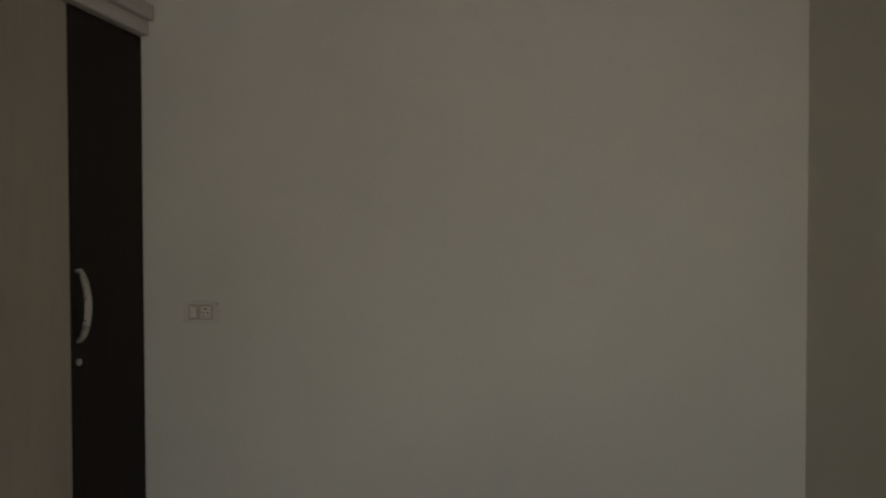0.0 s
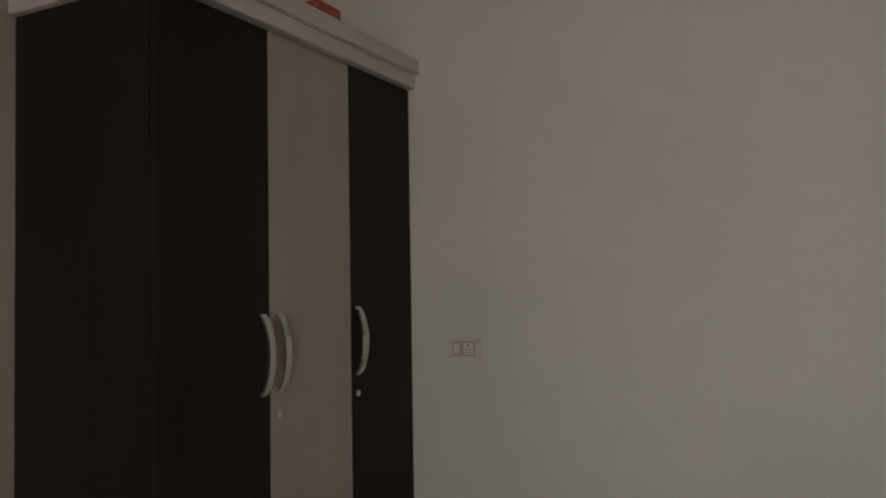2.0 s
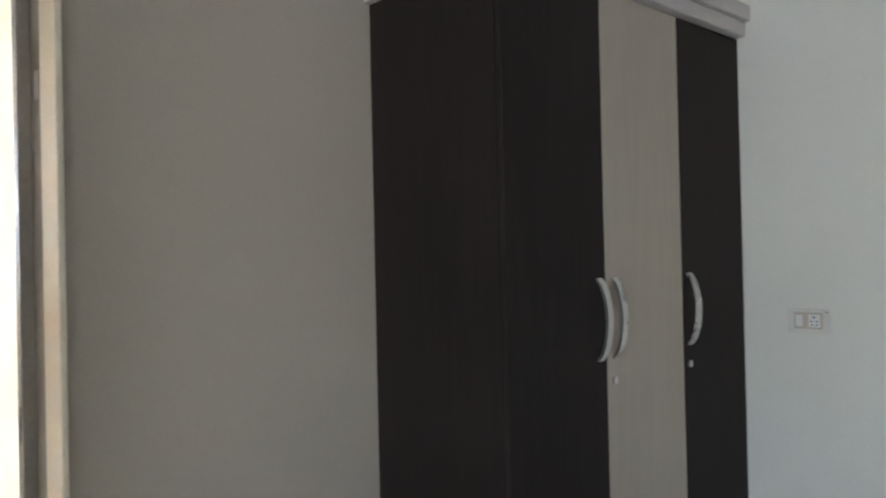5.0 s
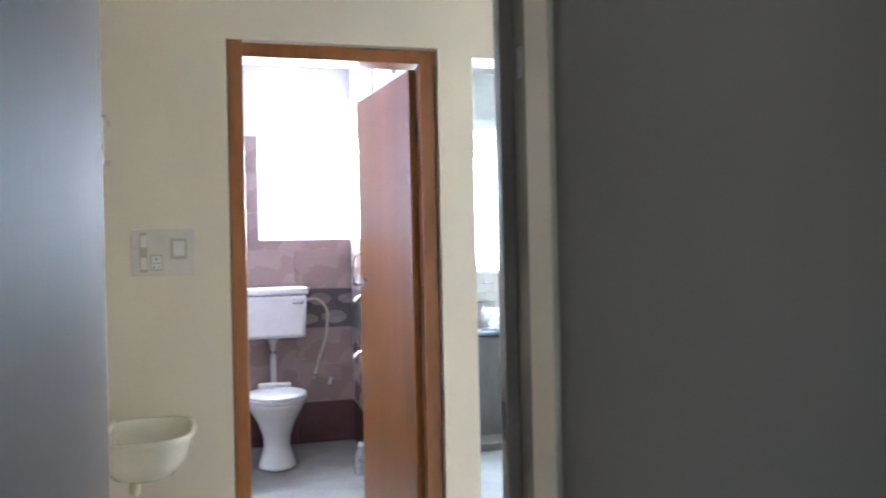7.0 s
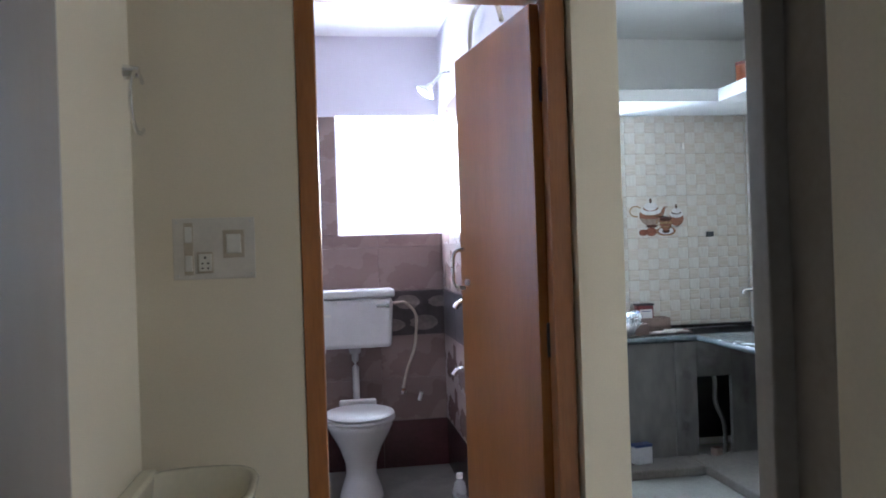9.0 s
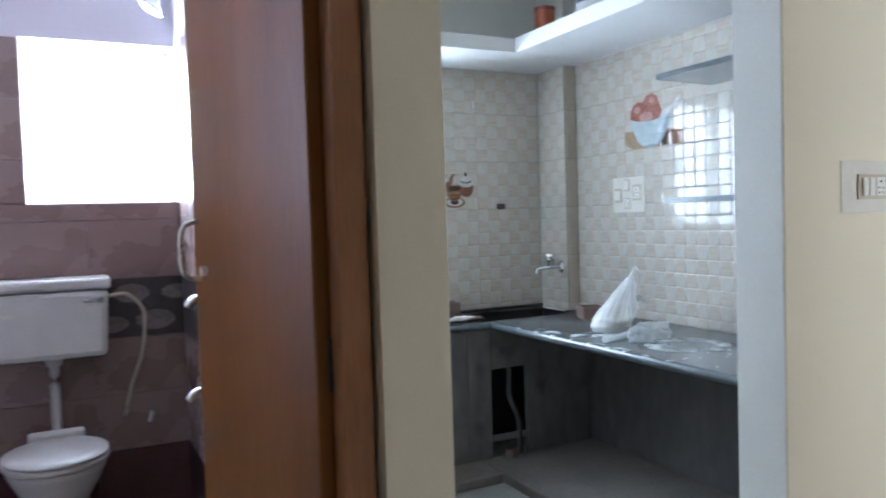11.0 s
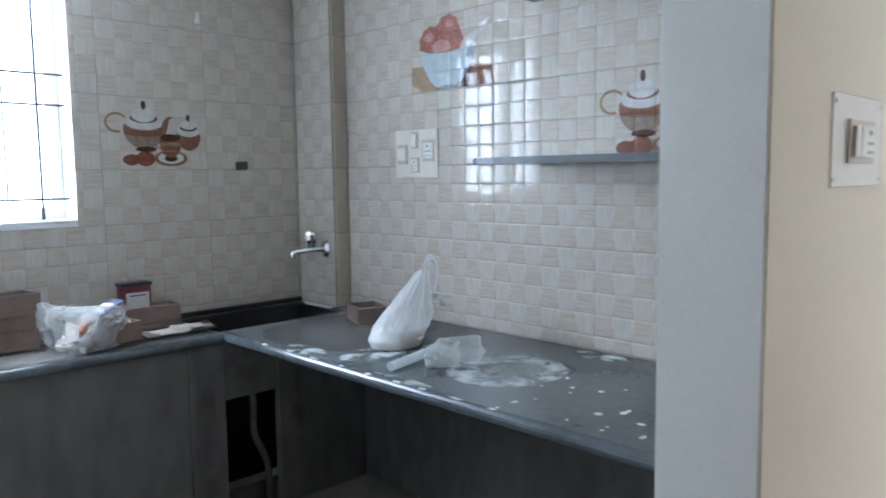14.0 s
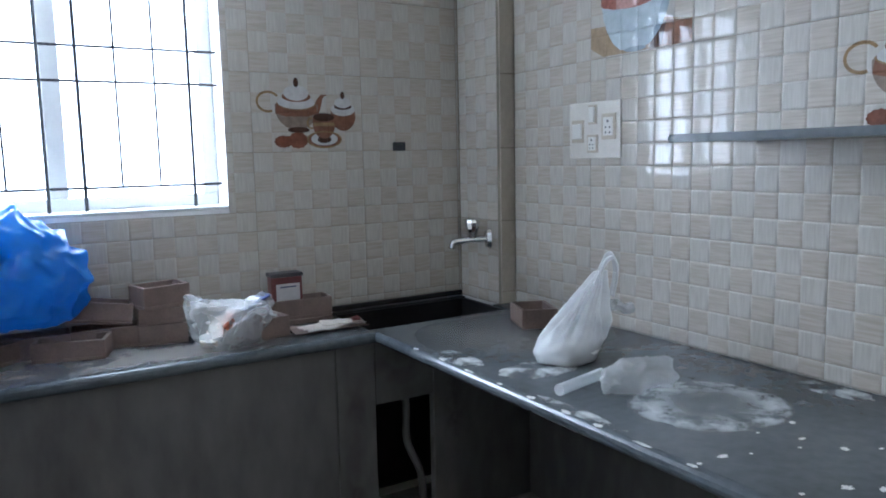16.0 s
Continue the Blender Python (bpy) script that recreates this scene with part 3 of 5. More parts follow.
plate("switch_board", on_wall("n", -0.218, 0.0, 1.406), 0.228, 0.176, "off-white switch board beside the bathroom door", [(-0.07, 0.0, 0.026, 0.15), (0.055, 0.012, 0.06, 0.08), (-0.025, -0.04, 0.045, 0.06)],
      [(-0.07, 0.04, 0.02, 0.045), (-0.07, -0.042, 0.02, 0.045), (0.055, 0.012, 0.04, 0.055)], [(-0.025, -0.04, 0.036, 0.05)])
plate("switch_board", on_wall("n", 2.355, 0.0, 1.418), 0.250, 0.145, "off-white switch board on the cream hall wall", [(0.005, 0.0, 0.125, 0.07)], [(-0.03, 0, 0.024, 0.05), (-0.002, 0, 0.024, 0.05)], [(0.038, 0, 0.04, 0.052)], 0.002)
plate("switch_board", on_wall("e", 1.796, 3.0275, 1.460), 0.245, 0.188, "off-white socket board on the tiled kitchen wall", [(-0.078, -0.002, 0.06, 0.078), (0.072, 0.01, 0.065, 0.085), (-0.005, 0.052, 0.04, 0.065), (-0.005, -0.045, 0.05, 0.06)],
      [(-0.078, -0.002, 0.045, 0.05), (-0.005, 0.052, 0.026, 0.05)], [(0.072, 0.01, 0.045, 0.06), (-0.005, -0.045, 0.036, 0.045)])
plate("switch_board", on_wall("e", -2.295, 2.99, 1.115), 0.15, 0.09, "small socket board on the bedroom wall", [(0.0, 0.0, 0.10, 0.06)], [(-0.03, 0, 0.024, 0.04)], [(0.022, 0, 0.04, 0.045)])

# ---- hall: towel ring and wash basin ----
ring = thing("towel_ring", (-0.437, -0.05, 1.90), "chrome towel ring on the cream hall wall", "towel ring")
part("mount", rod((0, 0, 0), (0.04, 0, 0), 0.022, 0.016, seg=16), CHROME, ring, smooth=False)
part("ring", tube([(0.035, 0.085 * math.sin(a), -0.085 + 0.085 * math.cos(a)) for a in [2 * math.pi * k / 16 for k in range(17)]], 0.006), CHROME, ring, smooth=True)

basin = thing("wash_basin", (-0.437, -0.215, 0.6), "small ivory ceramic wash basin on the hall wall", "wash basin")


def basin_warp(p, a):
    square = 0.93 * (abs(math.cos(a)) ** 3.2 + abs(math.sin(a)) ** 3.2) ** (-1 / 3.2)
    p.x, p.y = max(p.x * square, -0.17) + 0.17, p.y * square
    return p


part("bowl", lathe([(0.07, 0.02), (0.13, 0.04), (0.19, 0.10), (0.215, 0.165), (0.222, 0.18), (0.215, 0.188), (0.195, 0.185), (0.175, 0.12), (0.12, 0.07), (0.03, 0.06)], 40, 0.82, 1.0, basin_warp), CREAM_CERAMIC, basin, smooth=True)
part("back_ledge", box(0.0, 0.05, -0.195, 0.195, 0.12, 0.192, bevel=0.010), CREAM_CERAMIC, basin)
part("waste_pipe", tube([(0.13, 0, 0.05), (0.13, 0, -0.12), (0.10, 0, -0.2), (0.02, 0, -0.22)], 0.018), PIPE_PVC, basin, "cream plastic waste pipe", True)
part("waste_collar", rod((0.13, 0, 0.01), (0.13, 0, 0.045), 0.026), DARK_PLASTIC, basin)

# ---- kitchen: window ----
win = thing("window_1", (0, 0, 0), **structure)
x0, x1, z0, z1 = KW
part("window_frame", boxes((x0, x1, 2.66, 2.72, z0 + 0.004, z0 + 0.055), (x0, x1, 2.66, 2.72, z1 - 0.05, z1), (x0, x0 + 0.05, 2.66, 2.72, z0 + 0.055, z1 - 0.05), (x1 - 0.05, x1, 2.66, 2.72, z0 + 0.055, z1 - 0.05), bevel=0.004), UPVC, win)
part("mullion", box(1.425, 1.492, 2.665, 2.715, z0 + 0.055, z1 - 0.05, bevel=0.004), UPVC, win)
part("window_sill", box(x0, x1, 2.530, 2.66, z0 - 0.0, z0 + 0.012, bevel=0.003), UPVC, win)
for z in (1.304, 1.65, 1.762, 2.08):
    part("grille_bar", rod((x0, 2.60, z), (x1, 2.60, z), 0.0045, seg=8), BLACK_IRON, win)
for k, x in enumerate((1.195, 1.31, 1.425, 1.535, 1.650, 1.772, 1.885)):
    part("grille_bar", rod((x, 2.592, z0 + 0.012 if k in (0, 2, 3, 6) else 1.302), (x, 2.592, z1), 0.006 if k in (0, 2, 3, 6) else 0.004, seg=8), BLACK_IRON, win)

# ---- bathroom: window ----
win2 = thing("window_2", (0, 0, 0), **structure)
x0, x1, z0, z1 = BW
part("window_frame", boxes((x0, x1, 2.67, 2.71, z0, z0 + 0.02), (x0, x1, 2.67, 2.71, z1 - 0.02, z1), (x0, x0 + 0.02, 2.67, 2.71, z0 + 0.02, z1 - 0.02), (x1 - 0.02, x1, 2.67, 2.71, z0 + 0.02, z1 - 0.02), bevel=0.003), UPVC, win2)

part("transom", box(x0 + 0.02, x1 - 0.02, 2.675, 2.705, 2.155, 2.172, bevel=0.002), UPVC, win2)
for x in (0.262, 0.731):
    part("louvre_clip", box(x - 0.006, x + 0.006, 2.66, 2.70, 2.172, 2.225, bevel=0.002), UPVC, win2)

# ---- kitchen: stone counters ----
CZ = 0.798
counter = thing("kitchen_worktop", (2.35, 2.12, CZ), "dusty black stone worktop with a corner sink", "worktop")


def cpart(name, bm, mat, label="", parent=counter):
    bmesh.ops.translate(bm, verts=bm.verts, vec=(-2.35, -2.12, -CZ))
    return part(name, bm, mat, parent, label)


slab = boxes((2.354, 3.030, 0.158, 2.125, CZ - 0.038, CZ))
add_box(slab, 2.93, 3.030, 2.125, 2.27, CZ - 0.038, CZ)
cpart("slab", slab, KADAPPA)
cpart("slab", boxes((1.019, 2.33, 2.133, 2.530, CZ - 0.038, CZ - 0.0005), (2.33, 2.93, 2.127, 2.165, CZ - 0.038, CZ - 0.0005)), KADAPPA)
cpart("back_rim", box(2.33, 2.942, 2.49, 2.5215, CZ - 0.038, CZ - 0.002), SINK_STONE)
nose = tube([(2.354, 0.16, CZ - 0.0195), (2.354, 1.1, CZ - 0.0195), (2.354, 2.12, CZ - 0.0195)], 0.0195, 14)
cpart("rounded_edge", nose, KADAPPA)
cpart("rounded_edge", tube([(1.02, 2.133, CZ - 0.0195), (1.7, 2.133, CZ - 0.0195), (2.345, 2.133, CZ - 0.0195)], 0.0195, 14), KADAPPA)
cpart("upstand", box(2.33, 2.95, 2.522, 2.531, CZ, CZ + 0.021, bevel=0.002), SINK_STONE, "black stone upstand behind the sink")
cpart("sink_bowl", boxes((2.33, 2.345, 2.165, 2.49, CZ - 0.2, CZ - 0.004), (2.915, 2.93, 2.165, 2.49, CZ - 0.2, CZ - 0.004), (2.345, 2.915, 2.165, 2.18, CZ - 0.2, CZ - 0.004),
                        (2.345, 2.915, 2.475, 2.49, CZ - 0.2, CZ - 0.004), (2.345, 2.915, 2.18, 2.475, CZ - 0.2, CZ - 0.185)), SINK_STONE, "black stone sink bowl")
base = thing("worktop_base", (2.35, 2.17, 0), "dark grey stone panels under the worktop", "counter base")


def bpart(name, bm, mat, label=""):
    bmesh.ops.translate(bm, verts=bm.verts, vec=(-2.35, -2.17, 0))
    return part(name, bm, mat, base, label)


bpart("front_panel", box(1.019, 2.20, 2.150, 2.178, 0.0, CZ - 0.040), STONE_PANEL)
bpart("front_panel", boxes((2.203, 2.345, 2.145, 2.178, 0.0, CZ - 0.040), (2.345, 2.575, 2.145, 2.178, 0.535, CZ - 0.040), (2.575, 3.034, 2.145, 2.178, 0.0, CZ - 0.040), bevel=0.003), STONE_PANEL)
# Added black boards that stand in for the dark shade inside the recess.
bpart("added_shade_lining", boxes((2.20, 2.215, 2.18, 2.50, 0.06, CZ - 0.21), (2.80, 2.815, 2.18, 2.50, 0.06, CZ - 0.21), (2.215, 2.80, 2.485, 2.50, 0.06, CZ - 0.21)), SINK_STONE)
bpart("side_panel", box(3.010, 3.034, 0.158, 2.143, 0.0, CZ - 0.040), STONE_PANEL)
bpart("support_slab", box(2.40, 3.008, 0.158, 0.185, 0.06, CZ - 0.040), STONE_PANEL)
bpart("plinth", box(1.019, 2.26, 1.90, 2.142, 0.0, 0.055, bevel=0.01), DIRTY_CEMENT)
bpart("plinth", box(2.263, 3.008, 0.158, 2.142, 0.0, 0.055, bevel=0.01), DIRTY_CEMENT)
hose = solid("drain_hose", tube([(2.50, 2.30, 0.60), (2.50, 2.22, 0.50), (2.49, 2.20, 0.36), (2.54, 2.19, 0.22), (2.55, 2.20, 0.02)], 0.014), STONE_PANEL, "grey flexible drain hose under the sink", "hose", smooth=True)

# shelves on the tiled wall
for z, p, th, y1, lab in ((1.424, 0.345, 0.020, 1.19, "thin dark stone shelf on the tiled wall"), (1.965, 0.375, 0.022, 1.19, "dark stone shelf on the tiled wall below the loft")):
    bm = bmesh.new()
    out = [(3.030, y1 + 0.02), (3.030 - p + 0.03, y1), (3.030 - p + 0.008, y1 - 0.008), (3.030 - p, y1 - 0.03), (3.030 - p, 0.158), (3.030, 0.158)]
    f = bm.faces.new([bm.verts.new((x, y, z - th)) for x, y in out])
    up = bmesh.ops.extrude_face_region(bm, geom=[f])["geom"]
    bmesh.ops.translate(bm, verts=[v for v in up if isinstance(v, bmesh.types.BMVert)], vec=(0, 0, th))
    bmesh.ops.recalc_face_normals(bm, faces=bm.faces)
    bmesh.ops.bevel(bm, geom=bm.edges[:], offset=0.005, segments=2, affect="EDGES")
    solid("wall_shelf", bm, KADAPPA, lab, "shelf", "stone wall shelves")

LZ0, LZ1, LX, LY = 2.235, 2.312, 2.50, 2.06
solid("loft_slab", boxes((1.019, 3.034, LY, 2.534, LZ0, LZ1), (LX, 3.034, 0.156, LY, LZ0, LZ1), bevel=0.004), LOFT_WHITE, "white painted concrete loft slab round the kitchen", "loft", kind="structure")

# tap
tap = thing("sink_tap", (2.939, 2.40, 1.05), "chrome long-body wall tap above the sink", "tap")
part("flange", rod((0, 0, 0), (-0.016, 0, 0), 0.040, 0.033, seg=24), CHROME, tap)
part("body", tube([(-0.01, 0, 0), (-0.06, 0, 0), (-0.11, 0, -0.004), (-0.146, 0, -0.010), (-0.154, 0, -0.034)], 0.0140, 12), CHROME, tap, smooth=True)
part("spindle", rod((-0.07, 0, 0.0), (-0.07, 0, 0.04), 0.014), CHROME, tap)
part("knob", lathe([(0.004, 0.008), (0.020, 0.010), (0.022, 0.030), (0.026, 0.042), (0.031, 0.066), (0.028, 0.078), (0.012, 0.086), (0.002, 0.087)], 10), CHROME, tap).matrix_local = pose(-0.07, 0, 0)
tap.matrix_world = pose(2.9505, 2.315, 1.055, 0, 0, -22)

solid("nail_clip", boxes((-0.006, 0.006, -0.012, 0.0, -0.022, 0.022), (-0.010, 0.010, -0.010, 0.0, -0.022, -0.006), bevel=0.002), WHITE_PLASTIC, "small white clip high on the kitchen tiles", "clip", m=pose(2.489, 2.5285, 2.027))
solid("wall_hook", boxes((-0.026, 0.026, -0.014, 0.0, -0.017, 0.017), (-0.012, 0.012, -0.018, -0.014, -0.009, 0.009), bevel=0.003), DARK_PLASTIC, "small dark plastic clip on the kitchen tiles", "clip", m=pose(2.664, 2.5285, 1.426))


# ---- printed motifs on two kinds of tile ----
RINGS = ((0.0, 0.0), (0.30, 0.50), (0.65, 0.86), (1.0, 0.99), (1.5, 1.0))
SLOPE, RISE = 0.0056, 0.0024


def swell(u, v):
    """Height of the tile's raised squares at a point of its face."""
    du, dv = u % PU, v % PV
    q = min(du, PU - du, dv, PV - dv) / SLOPE
    for (q0, h0), (q1, h1) in zip(RINGS, RINGS[1:]):
        if q <= q1:
            return RISE * (h0 + (h1 - h0) * (q - q0) / (q1 - q0))
    return RISE


def moulded(bm, lift):
    """Lay a flat print over the raised squares."""
    for axis, pitch in ((0, PU), (1, PV)):
        for k in range(7):
            for q in (-1.0, -0.65, -0.3, 0.0, 0.3, 0.65, 1.0):
                at, no = [0.0] * 3, [0.0] * 3
                at[axis], no[axis] = k * pitch + q * SLOPE, 1.0
                bmesh.ops.bisect_plane(bm, geom=bm.verts[:] + bm.edges[:] + bm.faces[:], plane_co=at, plane_no=no)
    for v in bm.verts:
        v.co.z = lift + swell(v.co.x, v.co.y)
    return bm


def motif(name, m, label, rows):
    t = thing(name, (0, 0, 0), label, "tile print")
    t.matrix_world = m
    for k, (nm, outline, mat) in enumerate(rows):
        part(nm, moulded(flat(outline, 0.0), 0.0006 + 0.00012 * k), mat, t, smooth=True)
    return t


def ring_strip(cx, cy, rx, ry, w, a0, a1):
    a, b = oval(cx, cy, rx, ry, a0, a1, 20), oval(cx, cy, rx - w, ry - w, a0, a1, 20)
    return [[a[i], a[i + 1], b[i + 1], b[i]] for i in range(20)]


def bumpy(cx, cy, rx, ry, n):
    """A scalloped round."""
    return [(cx + (rx + 0.05 * rx * math.cos(n * a)) * math.cos(a), cy + (ry + 0.05 * ry * math.cos(n * a)) * math.sin(a)) for a in (2 * math.pi * k / 48 for k in range(48))]


TEA = [("handle", ring_strip(0.060, 0.178, 0.043, 0.036, 0.008, 35, 290), POT_GOLD),
       ("spout", [(0.225, 0.145), (0.232, 0.185), (0.250, 0.205), (0.275, 0.205), (0.258, 0.195), (0.250, 0.165), (0.235, 0.125)], POT_BROWN),
       ("pot_body", oval(0.160, 0.160, 0.078, 0.075, 180, 360) + [(0.238, 0.170), (0.200, 0.185), (0.115, 0.185), (0.082, 0.170)], POT_GREY),
       ("pot_band", [(0.083, 0.140), (0.090, 0.178), (0.230, 0.178), (0.237, 0.140), (0.200, 0.130), (0.120, 0.130)], POT_BROWN),
       ("pot_shoulder", oval(0.160, 0.176, 0.068, 0.024), POT_WHITE), ("lid_rim", oval(0.160, 0.196, 0.052, 0.018), POT_BROWN), ("lid", oval(0.160, 0.208, 0.046, 0.026), POT_WHITE),
       ("lid_knob", oval(0.160, 0.243, 0.009, 0.016), POT_DARK), ("pot_foot", oval(0.165, 0.085, 0.040, 0.010), POT_DARK),
       ("jar_body", oval(0.332, 0.132, 0.048, 0.050), POT_BROWN), ("jar_shoulder", oval(0.332, 0.155, 0.046, 0.022), POT_WHITE), ("jar_rim", oval(0.332, 0.166, 0.034, 0.012), POT_DARK),
       ("jar_lid", oval(0.332, 0.178, 0.032, 0.018), POT_WHITE), ("jar_knob", oval(0.332, 0.204, 0.008, 0.013), POT_DARK),
       ("saucer", oval(0.258, 0.052, 0.066, 0.030), POT_BROWN), ("saucer_well", oval(0.258, 0.054, 0.050, 0.022), POT_WHITE), ("saucer_shade", oval(0.258, 0.052, 0.026, 0.012), POT_DARK),
       ("cup_handle", ring_strip(0.212, 0.108, 0.018, 0.020, 0.006, 80, 290), POT_GOLD), ("cup", oval(0.258, 0.105, 0.042, 0.050, 180, 360) + [(0.300, 0.125), (0.216, 0.125)], POT_BROWN),
       ("cup_mouth", oval(0.258, 0.128, 0.040, 0.014), POT_DARK), ("biscuit", bumpy(0.108, 0.046, 0.032, 0.020, 12), BERRY), ("biscuit", bumpy(0.160, 0.050, 0.036, 0.027, 12), BERRY), ("saucer_rim", ring_strip(0.258, 0.052, 0.066, 0.030, 0.005, 0, 359.5), POT_GOLD), ("cup_band", [(0.218, 0.098), (0.219, 0.110), (0.297, 0.110), (0.298, 0.098)], POT_GOLD), ("pot_line", ring_strip(0.160, 0.180, 0.074, 0.030, 0.004, 190, 350), POT_GOLD)]
TEA = [(nm, [[(0.017 + (x - 0.017) * 1.06, 0.012 + (y - 0.022) * 1.08) for x, y in poly] for poly in (o if isinstance(o[0], list) else [o])], mat) for nm, o, mat in TEA]
BOWL = [("table_top", [(0.004, 0.036), (0.062, 0.004), (0.426, 0.004), (0.426, 0.072), (0.30, 0.094), (0.004, 0.102)], CLOTH_TAN),
        ("table_shade", [(0.262, 0.005), (0.425, 0.005), (0.425, 0.068), (0.29, 0.086)], POT_BROWN), ("table_edge", [(0.262, 0.005), (0.31, 0.005), (0.33, 0.078), (0.29, 0.086)], POT_DARK),
        ("spoon", [(0.26, 0.165), (0.36, 0.205), (0.405, 0.240), (0.418, 0.236), (0.385, 0.195), (0.30, 0.150)], POT_WHITE),
        ("bowl_inside", oval(0.205, 0.160, 0.148, 0.030), POT_WHITE),
        ("scoop", bumpy(0.205, 0.222, 0.060, 0.056, 9), SCOOP), ("scoop", bumpy(0.118, 0.186, 0.066, 0.060, 11), SCOOP_DEEP), ("scoop", bumpy(0.232, 0.182, 0.052, 0.046, 8), SCOOP), ("scoop_shine", oval(0.215, 0.243, 0.022, 0.014), SCOOP_PALE),
        ("scoop_shine", oval(0.105, 0.206, 0.026, 0.018), SCOOP_PALE), ("scoop_edge", bumpy(0.170, 0.160, 0.050, 0.030, 7), SCOOP_PALE),
        ("bowl", [(0.056, 0.160), (0.064, 0.120), (0.082, 0.078), (0.108, 0.040), (0.140, 0.016), (0.180, 0.008), (0.235, 0.010), (0.272, 0.026), (0.305, 0.058), (0.332, 0.104), (0.352, 0.166), (0.30, 0.150), (0.205, 0.138), (0.110, 0.146)], BOWL_BLUE),
        ("bowl_shade", [(0.255, 0.017), (0.272, 0.026), (0.305, 0.058), (0.332, 0.104), (0.352, 0.166), (0.318, 0.155), (0.300, 0.105), (0.280, 0.055)], BOWL_SHADE), ("bowl_foot", oval(0.205, 0.012, 0.046, 0.008), BOWL_SHADE)]
ZJ = 1.1285
for k, (nm, m, rows) in enumerate((("teapot_tile_print", on_wall("n", 2.08, 2.5315, ZJ + 4 * PV), TEA), ("teapot_tile_print", on_wall("e", 0.963, 3.0315, ZJ + 4 * PV), TEA), ("fruit_bowl_tile_print", on_wall("e", 1.823, 3.0315, ZJ + 8 * PV), BOWL))):
    motif(nm, m, "printed brown and white tea set on a glossy tile" if rows is TEA else "printed bowl of pink scoops on a glossy tile", rows)


# ---- kitchen clutter ----
def tray(L, W, Hh, m, label="brown open-topped fibre box on the worktop"):
    bm = bmesh.new()
    th = 0.011
    for r in ((-L / 2, L / 2, -W / 2, W / 2, 0, th), (-L / 2, L / 2, -W / 2, -W / 2 + th, th, Hh), (-L / 2, L / 2, W / 2 - th, W / 2, th, Hh), (-L / 2, -L / 2 + th, -W / 2 + th, W / 2 - th, th, Hh), (L / 2 - th, L / 2, -W / 2 + th, W / 2 - th, th, Hh)):
        add_box(bm, *r, bevel=0.0015, seg=1)
    return solid("fibre_box", bm, BROWN_BOX, label, "box", "brown boxes", m=m)


Z = CZ + 0.001
tray(0.205, 0.12, 0.060, pose(1.445, 2.385, Z, 0, 0, -18))
tray(0.20, 0.11, 0.064, pose(1.215, 2.41, Z, 0, 0, 40))
tray(0.22, 0.105, 0.068, pose(1.335, 2.465, Z, 0, 0, -3))
tray(0.22, 0.105, 0.068, pose(1.56, 2.462, Z, 0, 0, -6))
tray(0.21, 0.10, 0.068, pose(1.52, 2.466, Z + 0.086, 0, 9, -5))
tray(0.15, 0.105, 0.066, pose(1.715, 2.43, Z, 0, 0, -8))
tray(0.14, 0.095, 0.05, pose(1.715, 2.44, Z + 0.067, 0, 0, -8))
tray(0.155, 0.115, 0.072, pose(1.715, 2.44, Z + 0.118, 0, 0, 14))
tray(0.26, 0.105, 0.070, pose(2.175, 2.455, Z + 0.018, 0, 0, -4), "long brown fibre box under the red tin")
tray(0.17, 0.10, 0.070, pose(1.995, 2.285, Z, 0, 0, 10))
tray(0.16, 0.125, 0.066, pose(2.845, 1.905, Z, 0, 0, 68), "brown open-topped fibre box near the sink")
solid("fibre_board", boxes((-0.13, 0.13, -0.06, 0.06, 0, 0.016), bevel=0.002), BROWN_BOX, "brown fibre board lying under a box", "board", m=pose(2.175, 2.455, Z, 0, 0, -2))

tin = thing("red_tin", (2.155, 2.478, Z + 0.03), "red tin with a white label standing in a box", "tin")
part("can", box(-0.058, 0.058, -0.032, 0.032, 0.0, 0.145, bevel=0.012), RED_PRINT, tin)
part("rim", box(-0.060, 0.060, -0.034, 0.034, 0.136, 0.150, bevel=0.004), DARK_PLASTIC, tin)
part("label", box(-0.044, 0.044, -0.0335, -0.0325, 0.045, 0.112), LABEL_WHITE, tin)
part("print_bar", box(-0.03, 0.03, -0.0342, -0.0336, 0.098, 0.103), BLUE_PRINT, tin)


def crumple(p, amp, f):
    return p + Vector((noise.noise(p * f), noise.noise(p * f + Vector((7, 3, 1))), noise.noise(p * f + Vector((2, 9, 5))))) * amp + Vector((noise.noise(p * f * 2.7), noise.noise(p * f * 2.7 + Vector((5, 1, 4))), noise.noise(p * f * 2.7 + Vector((1, 6, 3))))) * amp * 0.4


def creased(p, amp, f):
    """Film drawn into sharp folds."""
    def ridge(q):
        return 1 - 2 * abs(noise.noise(q))
    n = p.normalized()
    return p + n * amp * (0.6 * ridge(p * f) + 0.4 * ridge(p * f * 2.3 + Vector((3, 8, 1))) - 0.5)


def grown(profile, steps):
    out = []
    for (r0, z0), (r1, z1) in zip(profile, profile[1:]):
        out += [(r0 + (r1 - r0) * k / steps, z0 + (z1 - z0) * k / steps) for k in range(steps)]
    return out + [profile[-1]]


def strap(points, w, t):
    """A flat ribbon of film along smoothed points, standing upright."""
    bm = tube(points, 1.0, 8)
    vs = list(bm.verts)
    for k in range(0, len(vs), 8):
        mid = sum((v.co for v in vs[k:k + 8]), Vector()) / 8
        for j, v in enumerate(vs[k:k + 8]):
            d = v.co - mid
            v.co = mid + Vector((d.x * t, d.y * w, d.z * w)) * 0.5
    return bm


